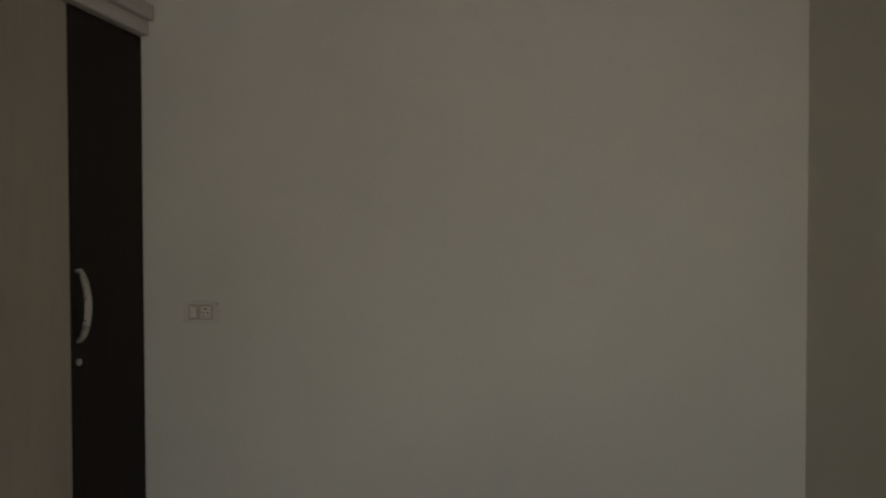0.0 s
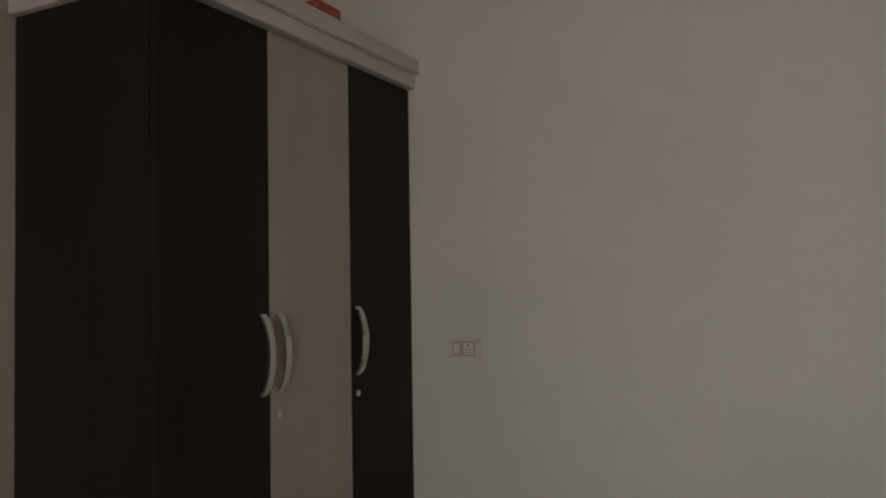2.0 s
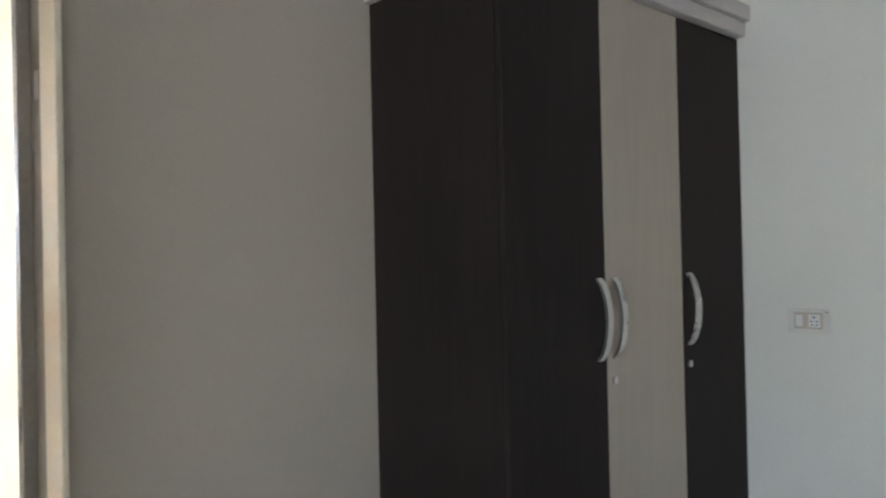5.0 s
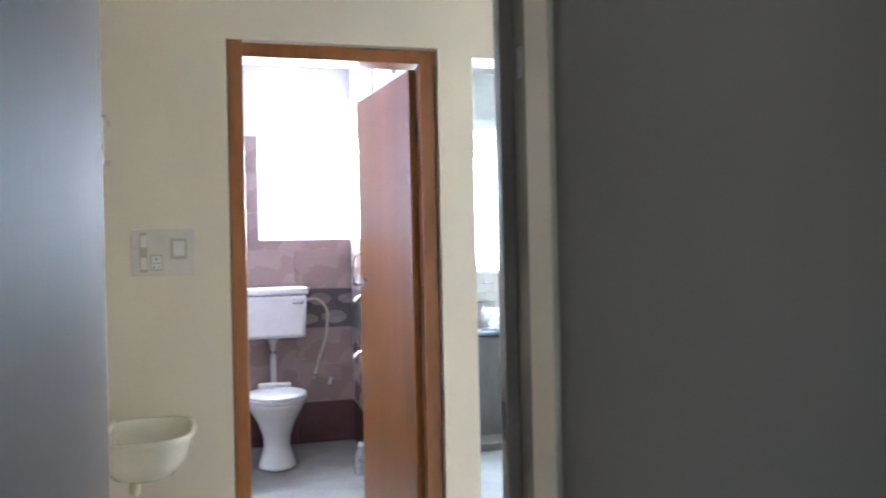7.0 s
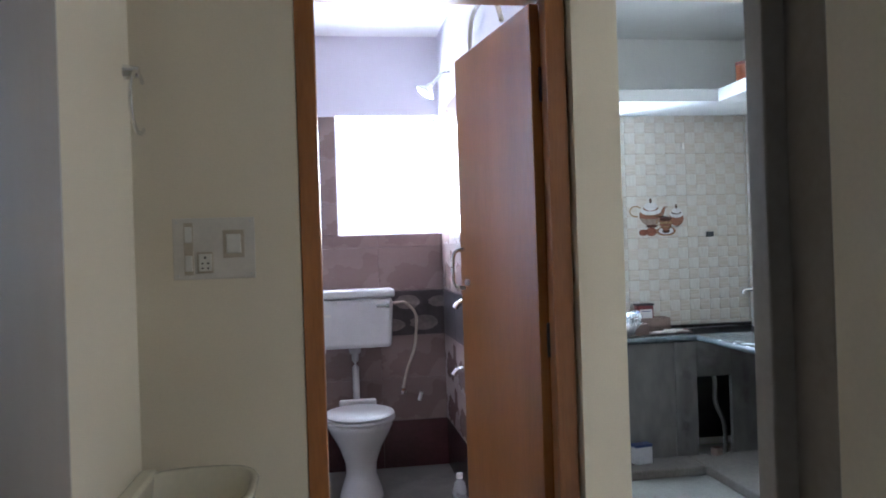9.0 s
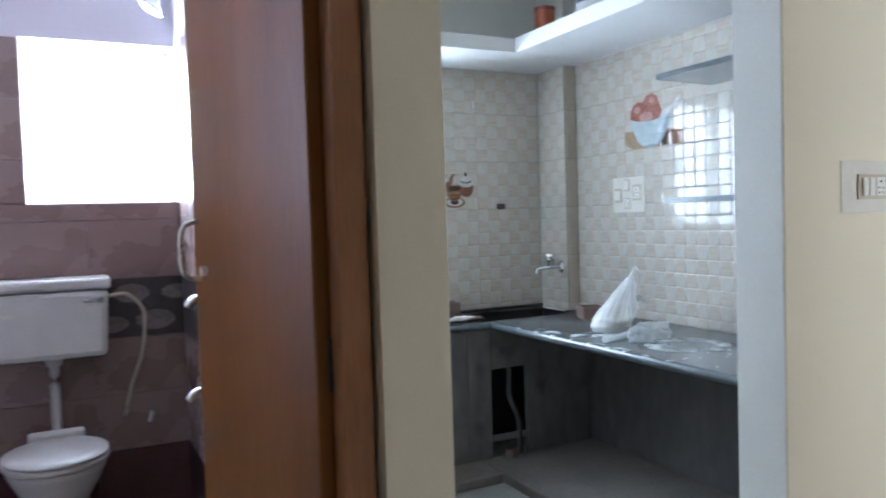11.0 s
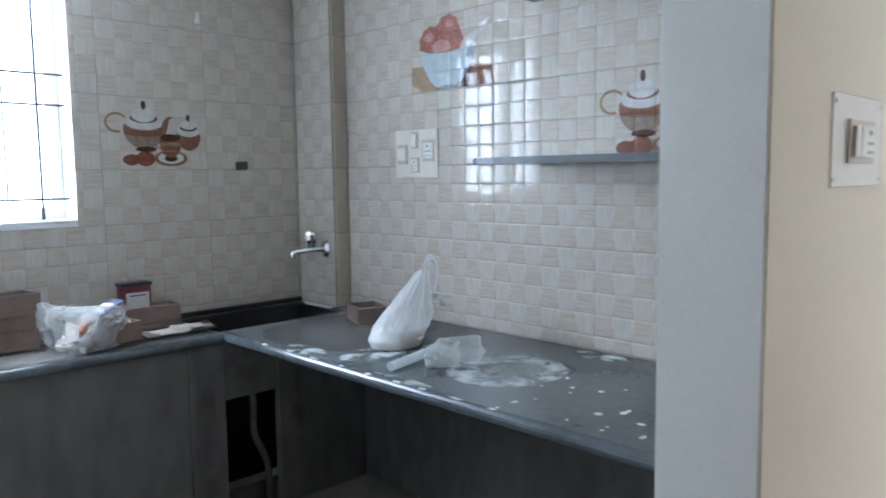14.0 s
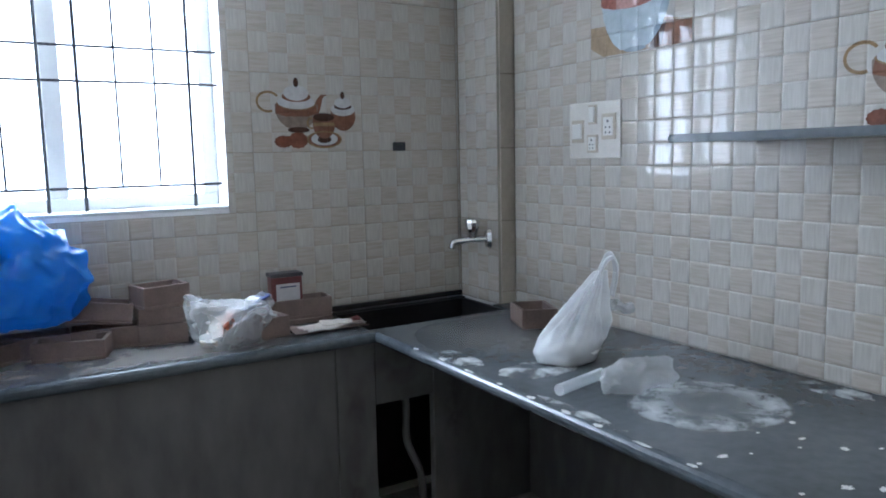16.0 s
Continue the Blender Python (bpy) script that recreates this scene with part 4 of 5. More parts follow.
def above(p, z=0.001):
    p.z = max(p.z, z)
    return p


blue = thing("blue_plastic_bag", (1.315, 2.385, Z + 0.125), "bulging blue plastic carrier bag on the brown boxes", "plastic bag")


def blue_warp(p, a):
    f = 1 + 0.02 * math.cos(7 * a + 5 * p.z) * (p.z / 0.36)
    q = crumple(Vector((p.x * f - 0.06 * max(0, p.z - 0.2) / 0.15, min(p.y * f, 0.13), p.z)), 0.026, 5)
    q = creased(q - Vector((0, 0, 0.15)), 0.046, 6.5) + Vector((0, 0, 0.15))
    return creased(q - Vector((0, 0, 0.15)), 0.006, 17) + Vector((0, 0, 0.15))


part("bag_body", lathe(grown([(0.02, 0.0), (0.14, 0.01), (0.185, 0.06), (0.205, 0.13), (0.195, 0.20), (0.15, 0.26), (0.095, 0.30), (0.06, 0.335), (0.02, 0.355)], 9), 120, 1.0, 0.62, blue_warp), BLUE_FILM, blue, smooth=True)

wb = thing("white_plastic_bag", (1.895, 2.245, Z), "crumpled white plastic bag with packets inside", "plastic bag")
part("bag_body", lathe(grown([(0.02, 0.0), (0.095, 0.004), (0.135, 0.05), (0.13, 0.10), (0.12, 0.135), (0.085, 0.145)], 4), 44, 1.0, 0.62, lambda p, a: above(crumple(p * (1 + 0.08 * math.cos(5 * a)), 0.045, 12))), CLEAR_FILM, wb)
for k, (mt, x, y, z, rz, ry) in enumerate(((LABEL_WHITE, 0.0, -0.01, 0.05, 20, -20), (PAPER, -0.055, -0.01, 0.05, 40, -35), (LABEL_WHITE, 0.035, -0.015, 0.118, 16, -20), (ORANGE_PRINT, -0.035, -0.035, 0.085, 35, -40), (BLUE_PRINT, 0.060, -0.022, 0.142, 16, -20))):
    part("packet", box(-0.055 if k != 3 else -0.03, 0.055 if k != 3 else 0.03, -0.03, 0.03 if k != 3 else -0.005, -0.012, 0.012 if k < 4 else -0.004, bevel=0.004), mt, wb).matrix_local = pose(x, y, z, 0, ry, rz)

card = thing("paper_sheets", (2.235, 2.275, Z), "creased printed paper sheets on the worktop edge", "paper")
for x, y, z, rz, w, d, mt in ((0, 0, 0.0, -6, 0.26, 0.11, BROWN_BOX), (0.01, -0.01, 0.007, 9, 0.22, 0.10, PAPER), (0.05, 0.0, 0.012, -14, 0.15, 0.09, PAPER), (0.10, -0.01, 0.018, -20, 0.03, 0.05, RED_PRINT)):
    bm = bmesh.new()
    bmesh.ops.create_grid(bm, x_segments=10, y_segments=6, size=0.5)
    for v in bm.verts:
        v.co = Vector((v.co.x * w, v.co.y * d, 0.004 + 0.012 * abs(noise.noise(Vector((v.co.x * 4, v.co.y * 3, rz))))))
    bmesh.ops.solidify(bm, geom=bm.faces[:], thickness=0.002)
    part("sheet", bm, mt, card).matrix_local = pose(x, y, z, 0, 0, rz)

pb = thing("powder_bag", (2.634, 1.487, Z), "milky carrier bag of white powder with upright handles", "plastic bag")
APEX = Vector((0.088, -0.062, 0.0))


def powder_warp(p, a):
    """The film stands up from the powder to its handles, in folds that run together at the top."""
    k = min(max((p.z - 0.03) / 0.25, 0), 1)
    rise = min(max((p.z - 0.055) / 0.06, 0), 1)
    sharp = abs(math.sin(3 * a + 0.7)) + 0.6 * abs(math.sin(5.5 * a + 2.1 + 1.2 * k)) + 0.25 * math.sin(15 * a + 3 * k)
    q = p + APEX * k + Vector((math.cos(a), math.sin(a), 0)) * (0.036 * rise * (1 - 0.78 * k) * (sharp - 0.95))
    return above(crumple(q, 0.004, 14))


part("powder", lathe(grown([(0.02, 0.002), (0.088, 0.004), (0.097, 0.035), (0.092, 0.062), (0.05, 0.076), (0.01, 0.078)], 3), 36, 1.0, 0.80, lambda p, a: above(crumple(p + APEX * 0.16 * p.z / 0.078, 0.006, 12))), POWDER, pb, "white powder", True)
part("bag_body", lathe(grown([(0.03, 0.001), (0.092, 0.002), (0.103, 0.030), (0.102, 0.065), (0.082, 0.098), (0.061, 0.145), (0.041, 0.190), (0.023, 0.232), (0.012, 0.256)], 6), 112, 1.0, 0.80, powder_warp), MILKY_FILM, pb, smooth=True)
for s_, dz in ((-1, 0.0), (1, 0.008)):
    cx_, cy_ = 0.090 + 0.005 * s_, -0.064 + 0.009 * s_
    part("handle_loop", strap([(cx_ - 0.026, cy_ + 0.018, 0.205), (cx_ - 0.018, cy_ + 0.013, 0.240), (cx_ - 0.007, cy_ + 0.006, 0.272), (cx_ + 0.004, cy_ - 0.003, 0.292 + dz), (cx_ + 0.015, cy_ - 0.011, 0.290 + dz),
                               (cx_ + 0.021, cy_ - 0.016, 0.262), (cx_ + 0.019, cy_ - 0.014, 0.225), (cx_ + 0.012, cy_ - 0.009, 0.185)], 0.014, 0.009), MILKY_FILM, pb, smooth=True)
part("side_flap", strap([(0.090, -0.055, 0.150), (0.118, -0.076, 0.158), (0.136, -0.090, 0.146), (0.152, -0.104, 0.150)], 0.034, 0.004), CLEAR_FILM, pb)

cb = thing("clear_plastic_bag", (2.585, 1.17, Z), "empty crumpled clear plastic bag lying on the worktop", "plastic bag")
part("bag_body", lathe(grown([(0.01, -0.13), (0.045, -0.12), (0.06, -0.05), (0.055, 0.03), (0.065, 0.10), (0.04, 0.125)], 5), 48, 1.0, 0.75, lambda p, a: creased(crumple(p, 0.022, 11), 0.030, 17) * 0.70), BUBBLE_FILM, cb, smooth=True).matrix_local = pose(0, 0, 0.036, 0, 82, -28)
rolled = solid("film_roll", tube([(-0.085, 0, 0.014), (-0.03, 0.003, 0.0145), (0.03, 0.004, 0.016), (0.085, 0, 0.020)], 0.0145, 12), ROLL_FILM, "rolled white plastic sheet on the worktop", "roll", m=pose(2.49, 1.265, Z, 0, 0, 10))


def spill(name, x, y, rx, ry, mat, label, seed, z=0.0006, dome=0.002, rag=0.22):
    bm = bmesh.new()
    rings, seg = 5, 44
    prev = None
    mid = bm.verts.new((0, 0, z + dome))
    for k in range(1, rings + 1):
        ring = []
        for j in range(seg):
            a = 2 * math.pi * j / seg
            f = k / rings * (1 + rag * noise.noise(Vector((math.cos(a) * 2, math.sin(a) * 2, seed))) + 0.45 * rag * noise.noise(Vector((math.cos(a) * 7, math.sin(a) * 7, seed))))
            ring.append(bm.verts.new((rx * f * math.cos(a), ry * f * math.sin(a), z + dome * (1 - k / rings))))
        for j in range(seg):
            if prev:
                bm.faces.new((prev[j], ring[j], ring[(j + 1) % seg], prev[(j + 1) % seg]))
            else:
                bm.faces.new((mid, ring[j], ring[(j + 1) % seg]))
        prev = ring
    return solid(name, bm, mat, label, "spill", kind="stuff", m=pose(x, y, CZ))


spill("powder_spill", 2.65, 1.005, 0.205, 0.185, SPILL_RING, "white powder swirled over the dark worktop", 1.3)
spill("powder_spill", 2.51, 1.46, 0.12, 0.075, SPILL, "white powder round the foot of the bag", 4.1)
spill("powder_spill", 2.392, 1.68, 0.045, 0.11, SPILL, "white cement smear along the worktop edge", 7.7)
spill("powder_spill", 2.365, 1.14, 0.022, 0.14, SPILL, "white cement smear along the worktop edge", 6.4)
spill("powder_spill", 2.975, 0.90, 0.045, 0.10, SPILL, "brown and white crumbs along the wall", 9.2)
spill("dust_film", 1.66, 2.33, 0.66, 0.19, DUST_LONG, "tan dust on the worktop under the boxes", 2.2, 0.0003, 0.0, 0.1)
spill("dust_film", 2.72, 1.83, 0.34, 0.32, DUST_ROUND, "tan dust on the worktop by the sink", 5.2, 0.0003, 0.0)
for x, z, w, h, sd, mt in ((2.27, 0.58, 0.055, 0.17, 3.1, SMEARS[0]), (2.42, 0.655, 0.13, 0.085, 8.8, SMEARS[1]), (2.26, 0.26, 0.05, 0.22, 5.5, SMEARS[2]), (2.66, 0.45, 0.05, 0.22, 2.9, SMEARS[2])):
    spill("cement_smear", x, z, w, h, mt, "dried cement smear on the stone panel", sd, 0.0006, 0.0, 0.4).matrix_world = pose(x, 2.1445, z, 90, 0, 0)
drops = random.Random(5)
for k in range(26):
    x, y = drops.uniform(2.36, 2.72), drops.uniform(0.40, 0.85)
    r = drops.choice((0.004, 0.006, 0.009, 0.012))
    tagged(spill("paint_drop", x, y, r, r * drops.uniform(0.5, 1.0), POWDER, "dried white drop on the worktop", k * 1.7, 0.0012, 0.001, 0.6), group="dried drops on the worktop", kind="object")
for k in range(9):
    y = 0.78 + k * 0.13 + drops.uniform(-0.03, 0.03)
    ob = spill("cement_lump", 2.344, y, drops.uniform(0.004, 0.009), drops.uniform(0.008, 0.022), POWDER, "dried cement smear on the worktop edge", 20 + k, 0.0006, 0.003, 0.7)
    tagged(ob, group="dried smears on the worktop edge", kind="object")

wbx = thing("white_carton", (1.925, 2.05, 0.056), "small white carton with a blue lid on the kitchen plinth", "carton", rz=10)
part("body", box(-0.055, 0.055, -0.03, 0.03, 0, 0.10, bevel=0.003), LABEL_WHITE, wbx)
part("lid", box(-0.057, 0.057, -0.032, 0.032, 0.1005, 0.118, bevel=0.003), BLUE_PRINT, wbx, "blue lid")
solid("brick_scrap", box(-0.03, 0.03, -0.025, 0.025, 0, 0.05, bevel=0.008), BROWN_BOX, "broken lump of brick on the plinth", "rubble", m=pose(2.43, 2.09, 0.056, 0, 0, 25))

# jars on the loft
jar = thing("orange_jar", (2.585, 1.90, LZ1), "small orange tin on the white loft", "tin")
part("can", lathe([(0.045, 0.0), (0.05, 0.004), (0.05, 0.110), (0.045, 0.115)], 24), ORANGE_PRINT, jar, smooth=False)
part("lid", lathe([(0.052, 0.105), (0.053, 0.124), (0.042, 0.128)], 24), RED_PRINT, jar)
jar2 = thing("paint_tin", (2.60, 1.53, LZ1), "white and blue paint tin on the loft", "tin")
part("can", lathe([(0.068, 0.0), (0.072, 0.004), (0.072, 0.13), (0.066, 0.14)], 24), LABEL_WHITE, jar2)
part("band", lathe([(0.0725, 0.05), (0.0735, 0.052), (0.0735, 0.10), (0.0725, 0.102)], 24), BLUE_PRINT, jar2)
jar3 = thing("grey_tin", (2.66, 1.33, LZ1), "grey tin on the loft", "tin")
part("can", lathe([(0.06, 0.0), (0.065, 0.004), (0.065, 0.10), (0.06, 0.11)], 24), CEMENT, jar3)
part("lid", lathe([(0.066, 0.105), (0.067, 0.118), (0.05, 0.12)], 24), WHITE_PLASTIC, jar3)

# ---- bathroom ----
wc = thing("toilet", (0.245, 2.02, 0), "white ceramic pedestal toilet with a closed lid", "toilet")
part("pedestal", lathe(grown([(0.115, 0.0), (0.125, 0.01), (0.115, 0.05), (0.085, 0.14), (0.088, 0.20), (0.12, 0.29), (0.165, 0.37), (0.185, 0.415), (0.185, 0.435), (0.15, 0.44)], 3), 40, 1.0, 1.18), CERAMIC, wc, smooth=True)
part("seat", lathe([(0.12, 0.438), (0.195, 0.440), (0.2, 0.448), (0.198, 0.458), (0.12, 0.462)], 40, 1.0, 1.15), CISTERN_PLASTIC, wc, smooth=True)
part("lid", lathe([(0.19, 0.463), (0.198, 0.468), (0.195, 0.478), (0.15, 0.486), (0.02, 0.490)], 40, 1.0, 1.15), CISTERN_PLASTIC, wc, smooth=True)
part("hinge_block", box(-0.11, 0.11, 0.205, 0.26, 0.41, 0.505, bevel=0.012), CISTERN_PLASTIC, wc)
part("rear_trap", box(-0.09, 0.09, 0.15, 0.40, 0.12, 0.40, bevel=0.05), CERAMIC, wc, smooth=False)
cis = thing("cistern", (0.243, 2.40, 0.80), "white plastic low-level flushing cistern on the wall", "cistern")
tank = box(-0.236, 0.236, -0.10, 0.125, 0.0, 0.30, bevel=0.025)
for v in tank.verts:
    v.co.x *= 0.93 + 0.07 * v.co.z / 0.30
part("tank", tank, CISTERN_PLASTIC, cis)
part("lid", box(-0.246, 0.246, -0.112, 0.13, 0.302, 0.352, bevel=0.014), CISTERN_PLASTIC, cis)
part("flush_lever", boxes((0.13, 0.20, -0.125, -0.115, 0.245, 0.262), (0.19, 0.21, -0.125, -0.1, 0.24, 0.268), bevel=0.003), CHROME, cis)
part("flush_pipe", tube([(0.0, 0.05, 0.0), (0.0, 0.05, -0.2), (0.0, 0.03, -0.34)], 0.021, 12), CISTERN_PLASTIC, cis, smooth=True)
part("pipe_collar", rod((0, 0.05, -0.045), (0, 0.05, 0.002), 0.034, 0.04, seg=16), CISTERN_PLASTIC, cis)
part("raised_mark", box(-0.19, -0.14, -0.102, -0.099, 0.195, 0.21), PLATE_PLASTIC, cis)
solid("supply_hose", tube([(0.485, 2.38, 1.06), (0.56, 2.40, 1.06), (0.63, 2.46, 0.98), (0.635, 2.51, 0.87), (0.62, 2.51, 0.76), (0.57, 2.51, 0.62), (0.54, 2.515, 0.50)], 0.009), HOSE_WHITE, "white flexible hose from cistern to wall valve", "hose", smooth=True)
valve = thing("angle_valve", (0.54, 2.525, 0.50), "chrome angle valve on the bathroom wall", "valve")
part("body", rod((0, 0, 0), (0, -0.05, 0), 0.014), CHROME, valve)
part("knob", rod((0.0, -0.045, -0.02), (0.0, -0.045, 0.0), 0.018), CHROME, valve)
part("knob", rod((0.10, -0.03, -0.07), (0.115, -0.035, -0.02), 0.012), WHITE_PLASTIC, valve)


def wall_tap(name, y, z, L, label):
    t = thing(name, (0.82, y, z), label, "tap")
    part("flange", rod((0, 0, 0), (-0.012, 0, 0), 0.03, seg=16), CHROME, t)
    part("body", tube([(-0.01, 0, 0), (-L * 0.5, 0, 0), (-L * 0.85, 0, -0.004), (-L, 0, -0.028)], 0.014, 10), CHROME, t, smooth=True)
    part("knob", lathe([(0.010, 0.012), (0.012, 0.03), (0.024, 0.04), (0.026, 0.06), (0.012, 0.072)], 10), CHROME, t).matrix_local = pose(-0.05, 0, 0)
    return t


wall_tap("bath_tap", 1.0, 1.15, 0.18, "chrome lever tap on the bathroom wall")
wall_tap("bath_tap", 1.22, 0.82, 0.16, "chrome bucket tap low on the bathroom wall")
sh = thing("shower_head", (0.82, 1.95, 2.39), "chrome overhead shower on a short arm", "shower")
part("arm", tube([(0.0, 0, 0), (-0.05, 0.01, -0.01), (-0.11, 0.02, -0.07)], 0.010), CHROME, sh, smooth=True)
part("rose", lathe([(0.015, 0.0), (0.02, -0.02), (0.05, -0.045), (0.055, -0.06), (0.045, -0.064)], 20), CHROME, sh, smooth=False).matrix_local = pose(-0.115, 0.02, -0.07, 0, 35, 0)
solid("geyser_hose", tube([(0.80, 1.25, 2.20), (0.795, 1.24, 2.36), (0.79, 1.16, 2.44), (0.80, 1.05, 2.47), (0.80, 0.85, 2.44), (0.80, 0.72, 2.38), (0.81, 0.66, 2.28)], 0.011), HOSE_WHITE, "looped white water hose high on the bathroom wall", "hose", smooth=True)
bot = thing("water_bottle", (0.745, 1.66, 0), "clear plastic bottle with a white cap on the floor", "bottle")
part("body", lathe([(0.036, 0), (0.042, 0.006), (0.042, 0.12), (0.03, 0.155), (0.014, 0.175)], 20), CLEAR_FILM, bot, smooth=True)
part("cap", rod((0, 0, 0.175), (0, 0, 0.20), 0.017), WHITE_PLASTIC, bot)

# ---- tiles, last ----


def tile_mesh(name, u0, u1, v0, v1, pu, pv, relief, rng):
    """A tile cut to u0..u1, v0..v1: raised squares with sloping sides, of the given pitch."""
    verts, faces = [], []
    s0 = SLOPE if relief else 0.0015
    nu, nv = int(math.ceil(u1 / pu - 1e-6)), int(math.ceil(v1 / pv - 1e-6))
    for i in range(int(u0 / pu + 1e-6), nu):
        for j in range(int(v0 / pv + 1e-6), nv):
            a0, a1, b0, b1 = max(u0, i * pu), min(u1, (i + 1) * pu), max(v0, j * pv), min(v1, (j + 1) * pv)
            if a1 - a0 < 0.004 or b1 - b0 < 0.004:
                continue
            s = min(s0, 0.3 * (a1 - a0), 0.3 * (b1 - b0))
            h, foot = (RISE, 0.0030) if relief else (0.006, 0.0015)
            tx, ty = (rng.uniform(-0.0006, 0.0006) if relief else 0.0 for _ in "ab")
            k = len(verts)
            for q, dz in RINGS:
                e0, e1, e2, e3 = (q * s + (0.0008 if edge else 0.0) for edge in (a0 == u0, b0 == v0, a1 == u1, b1 == v1))
                for x, y, sx, sy in ((a0 + e0, b0 + e1, -1, -1), (a1 - e2, b0 + e1, 1, -1), (a1 - e2, b1 - e3, 1, 1), (a0 + e0, b1 - e3, -1, 1)):
                    verts.append((x, y, foot + dz * h + (tx * sx + ty * sy) * 0.5 * dz))
            n = 4 * (len(RINGS) - 1)
            faces += [(k + n, k + n + 1, k + n + 2, k + n + 3)] + [(k + o + c, k + o + (c + 1) % 4, k + o + 4 + (c + 1) % 4, k + o + 4 + c) for o in range(0, n, 4) for c in range(4)]
    if not faces:
        return None
    me = bpy.data.meshes.new(name)
    me.from_pydata(verts, [], faces)
    me.update()
    if relief:
        for f in me.polygons:
            f.use_smooth = True
    return me


shared = {}


def tile_field(parent, axis, off, u0, u1, v0, v1, ou, ov, w, h, mat, relief, pu=None, pv=None):
    """Tiles over u0..u1, v0..v1 of a wall; their grid passes through (ou, ov). On a wall that faces -x, u runs along -y."""
    rng = random.Random(3)
    for i in range(int(math.floor((u0 - ou) / w + 1e-6)), int(math.ceil((u1 - ou) / w - 1e-6))):
        for j in range(int(math.floor((v0 - ov) / h + 1e-6)), int(math.ceil((v1 - ov) / h - 1e-6))):
            bu, bv = ou + i * w, ov + j * h
            cut = tuple(round(c, 4) for c in (max(u0 - bu, 0), min(u1 - bu, w), max(v0 - bv, 0), min(v1 - bv, h)))
            key = (cut, relief, mat.name, (i + 2 * j) % 3)
            if key not in shared:
                shared[key] = tile_mesh("tile", *cut, pu or w, pv or h, relief, rng)
                if shared[key]:
                    shared[key].materials.append(mat)
            if shared[key]:
                ob = new("tile", shared[key])
                ob.matrix_world = on_wall(axis, bu if axis == "n" else -bu, off, bv)
                ob.parent = parent


def grout(name, *r):
    return solid(name, box(*r), BATH_GROUT if "bath" in name else GROUT, **structure)


TW, TH = 6 * PU, 4 * PV
BATH_GROUT = material("mauve_grout", (0.19, 0.135, 0.125), 0.8, 0.12, 8, 200, 0.1)
tile_top = LZ0 - 0.002
NZ = CZ + 0.022
TAN_TILE = material("plain_tan_edge_tile", (0.47, 0.415, 0.34), 0.25, 0.10, 5, 60, 0.03)
ge = grout("grout_kitchen_east", 3.0325, 3.036, 0.158, 2.254, CZ, tile_top)
gn = solid("grout_kitchen_north", boxes((1.017, 2.957, 2.5325, 2.536, CZ, KW[2] - 0.002), (KW[1] + 0.002, 2.957, 2.5325, 2.536, KW[2] - 0.002, tile_top)), GROUT, **structure)
gp = solid("grout_pilaster", boxes((2.9535, 2.957, 2.258, 2.532, CZ, tile_top), (2.957, 3.032, 2.2545, 2.258, CZ, tile_top)), GROUT, **structure)
solid("trim_window_edge", box(1.02, KW[1] + 0.001, 2.5305, 2.5335, ZJ + PV + 0.001, KW[2] - 0.001), LOFT_WHITE, **structure)
tile_field(ge, "e", 3.0345, -2.251, -0.158, CZ + 0.002, tile_top, -1.823, ZJ, TW, TH, WALL_TILE, True, PU, PV)
tile_field(gn, "n", 2.5345, 1.02, 2.952, NZ, ZJ + PV, 2.08, ZJ, TW, TH, WALL_TILE, True, PU, PV)
tile_field(gn, "n", 2.5345, KW[1] + 0.002, 2.952, ZJ + PV, tile_top, 2.08, ZJ, TW, TH, WALL_TILE, True, PU, PV)
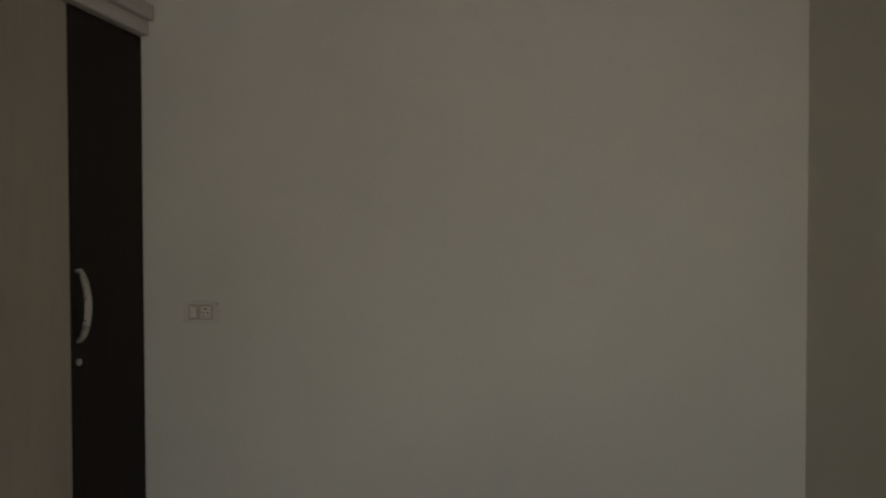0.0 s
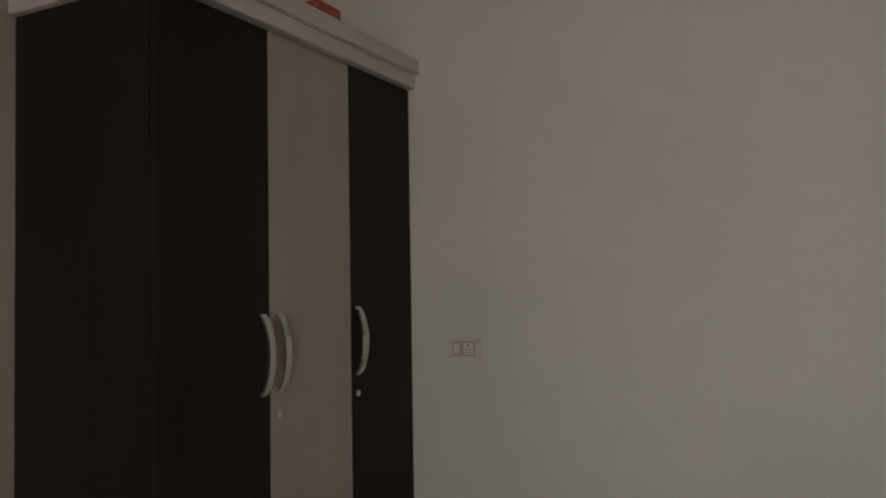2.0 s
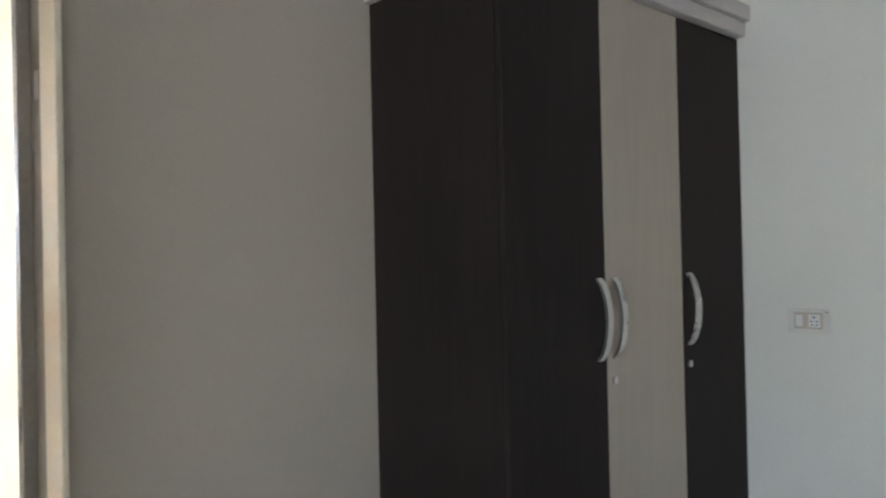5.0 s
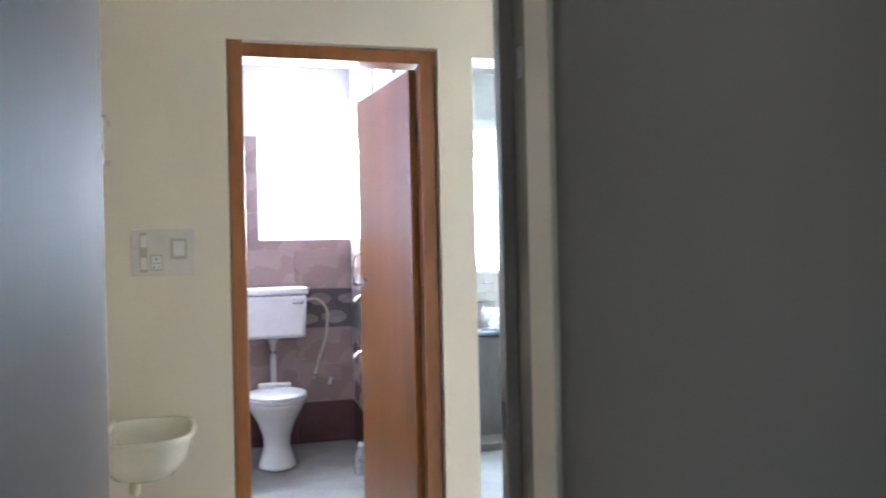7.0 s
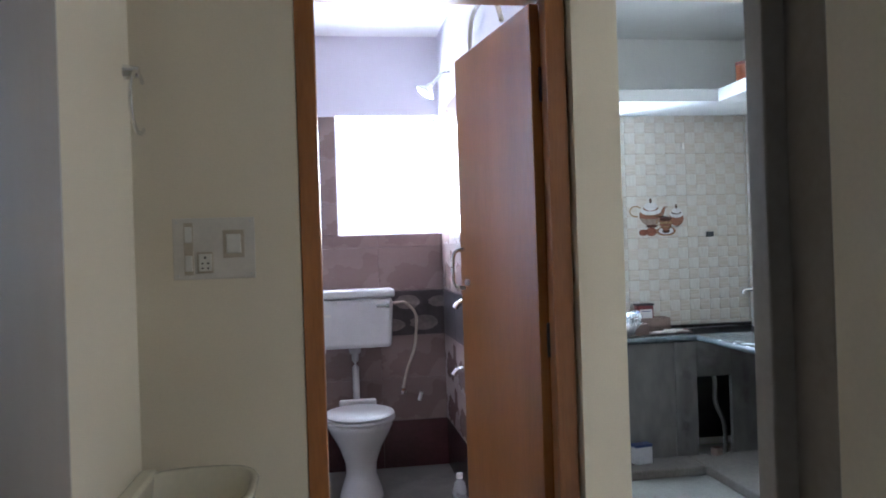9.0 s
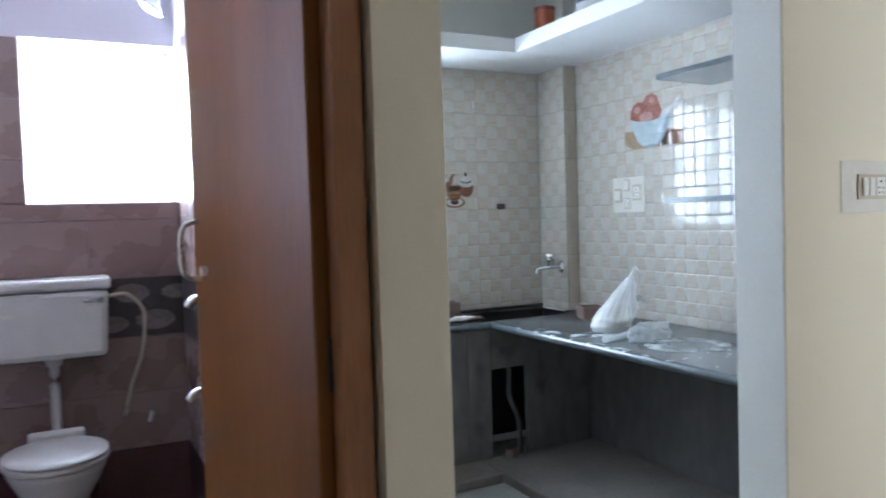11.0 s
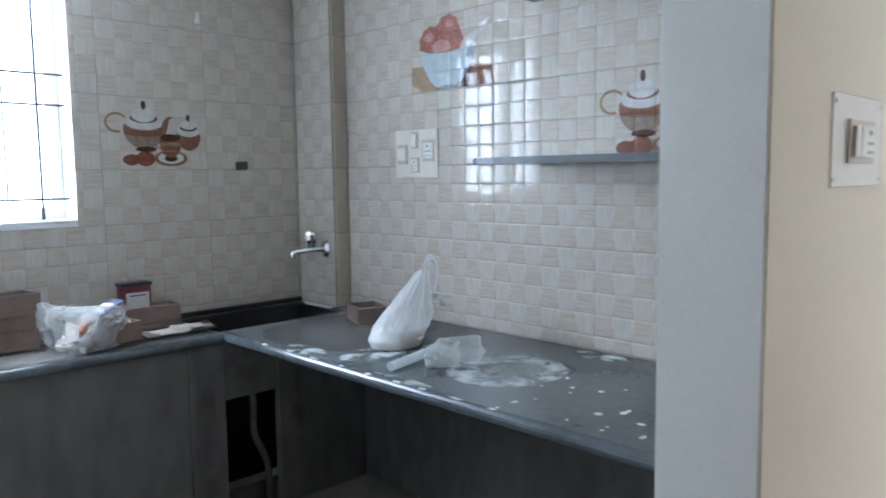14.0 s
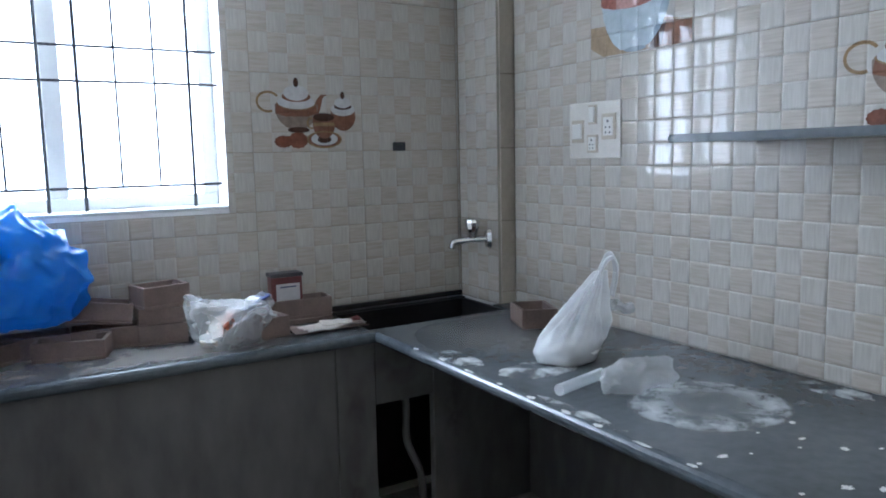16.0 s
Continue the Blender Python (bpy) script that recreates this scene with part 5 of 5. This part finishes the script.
tile_field(gp, "e", 2.9565, -2.530, -2.258, CZ + 0.002, tile_top, -2.62, ZJ, TW, TH, WALL_TILE, True, PU, PV)
tile_field(gp, "n", 2.2575, 2.959, 3.029, CZ + 0.002, tile_top, 2.957, ZJ, TW, TH, TAN_TILE, False)

bn = grout("grout_bathroom_north", -0.437, 0.83, 2.5325, 2.536, 0, BW[2] - 0.002)
be = grout("grout_bathroom_east", 0.8265, 0.83, T1, 2.532, 0, 2.24)
gl = grout("grout_bathroom_window_side", -0.437, BW[0] - 0.004, 2.5325, 2.536, BW[2] - 0.002, 2.24)
for z0, z1, h, mat in ((0.002, 0.30, 0.30, MAROON), (0.302, 0.84, 0.269, MAUVE), (1.127, 2.24, 0.28, MAUVE)):
    zz = min(z1, BW[2] - 0.002)
    tile_field(bn, "n", 2.5355, -0.437, 0.824, z0, zz, 0.41, z0, 0.42, h, mat, False)
    tile_field(be, "e", 0.8295, -2.530, -T1, z0, z1, -2.53, z0, 0.42, h, mat, False)
tile_field(gl, "n", 2.5355, -0.437, BW[0] - 0.004, BW[2], 2.24, 0.41, 1.127, 0.42, 0.28, MAUVE, False)
tile_field(bn, "n", 2.5355, -0.437, 0.824, 0.842, 1.125, 0.41, 0.842, 0.42, 0.283, PEBBLE, False)
tile_field(be, "e", 0.8295, -2.530, -T1, 0.842, 1.125, -2.53, 0.842, 0.42, 0.283, PEBBLE, False)
pr = random.Random(8)
for k in range(12):
    x = -0.36 + 0.105 * k
    z = 0.92 + 0.13 * (k % 2) + pr.uniform(-0.012, 0.012)
    ob = new("pebble_print", bpy.data.meshes.new("pebble_print"))
    bm = flat([(a * (1 + 0.08 * math.sin(3 * q)), b) for q, (a, b) in enumerate(oval(0, 0, pr.uniform(0.07, 0.10), pr.uniform(0.035, 0.05), n=20))], 0.0)
    bm.to_mesh(ob.data)
    bm.free()
    ob.data.materials.append(PEBBLE_PALE)
    ob.matrix_world = on_wall("n", x, 2.5288 - 0.0002 * k, z)
    ob.parent = bn
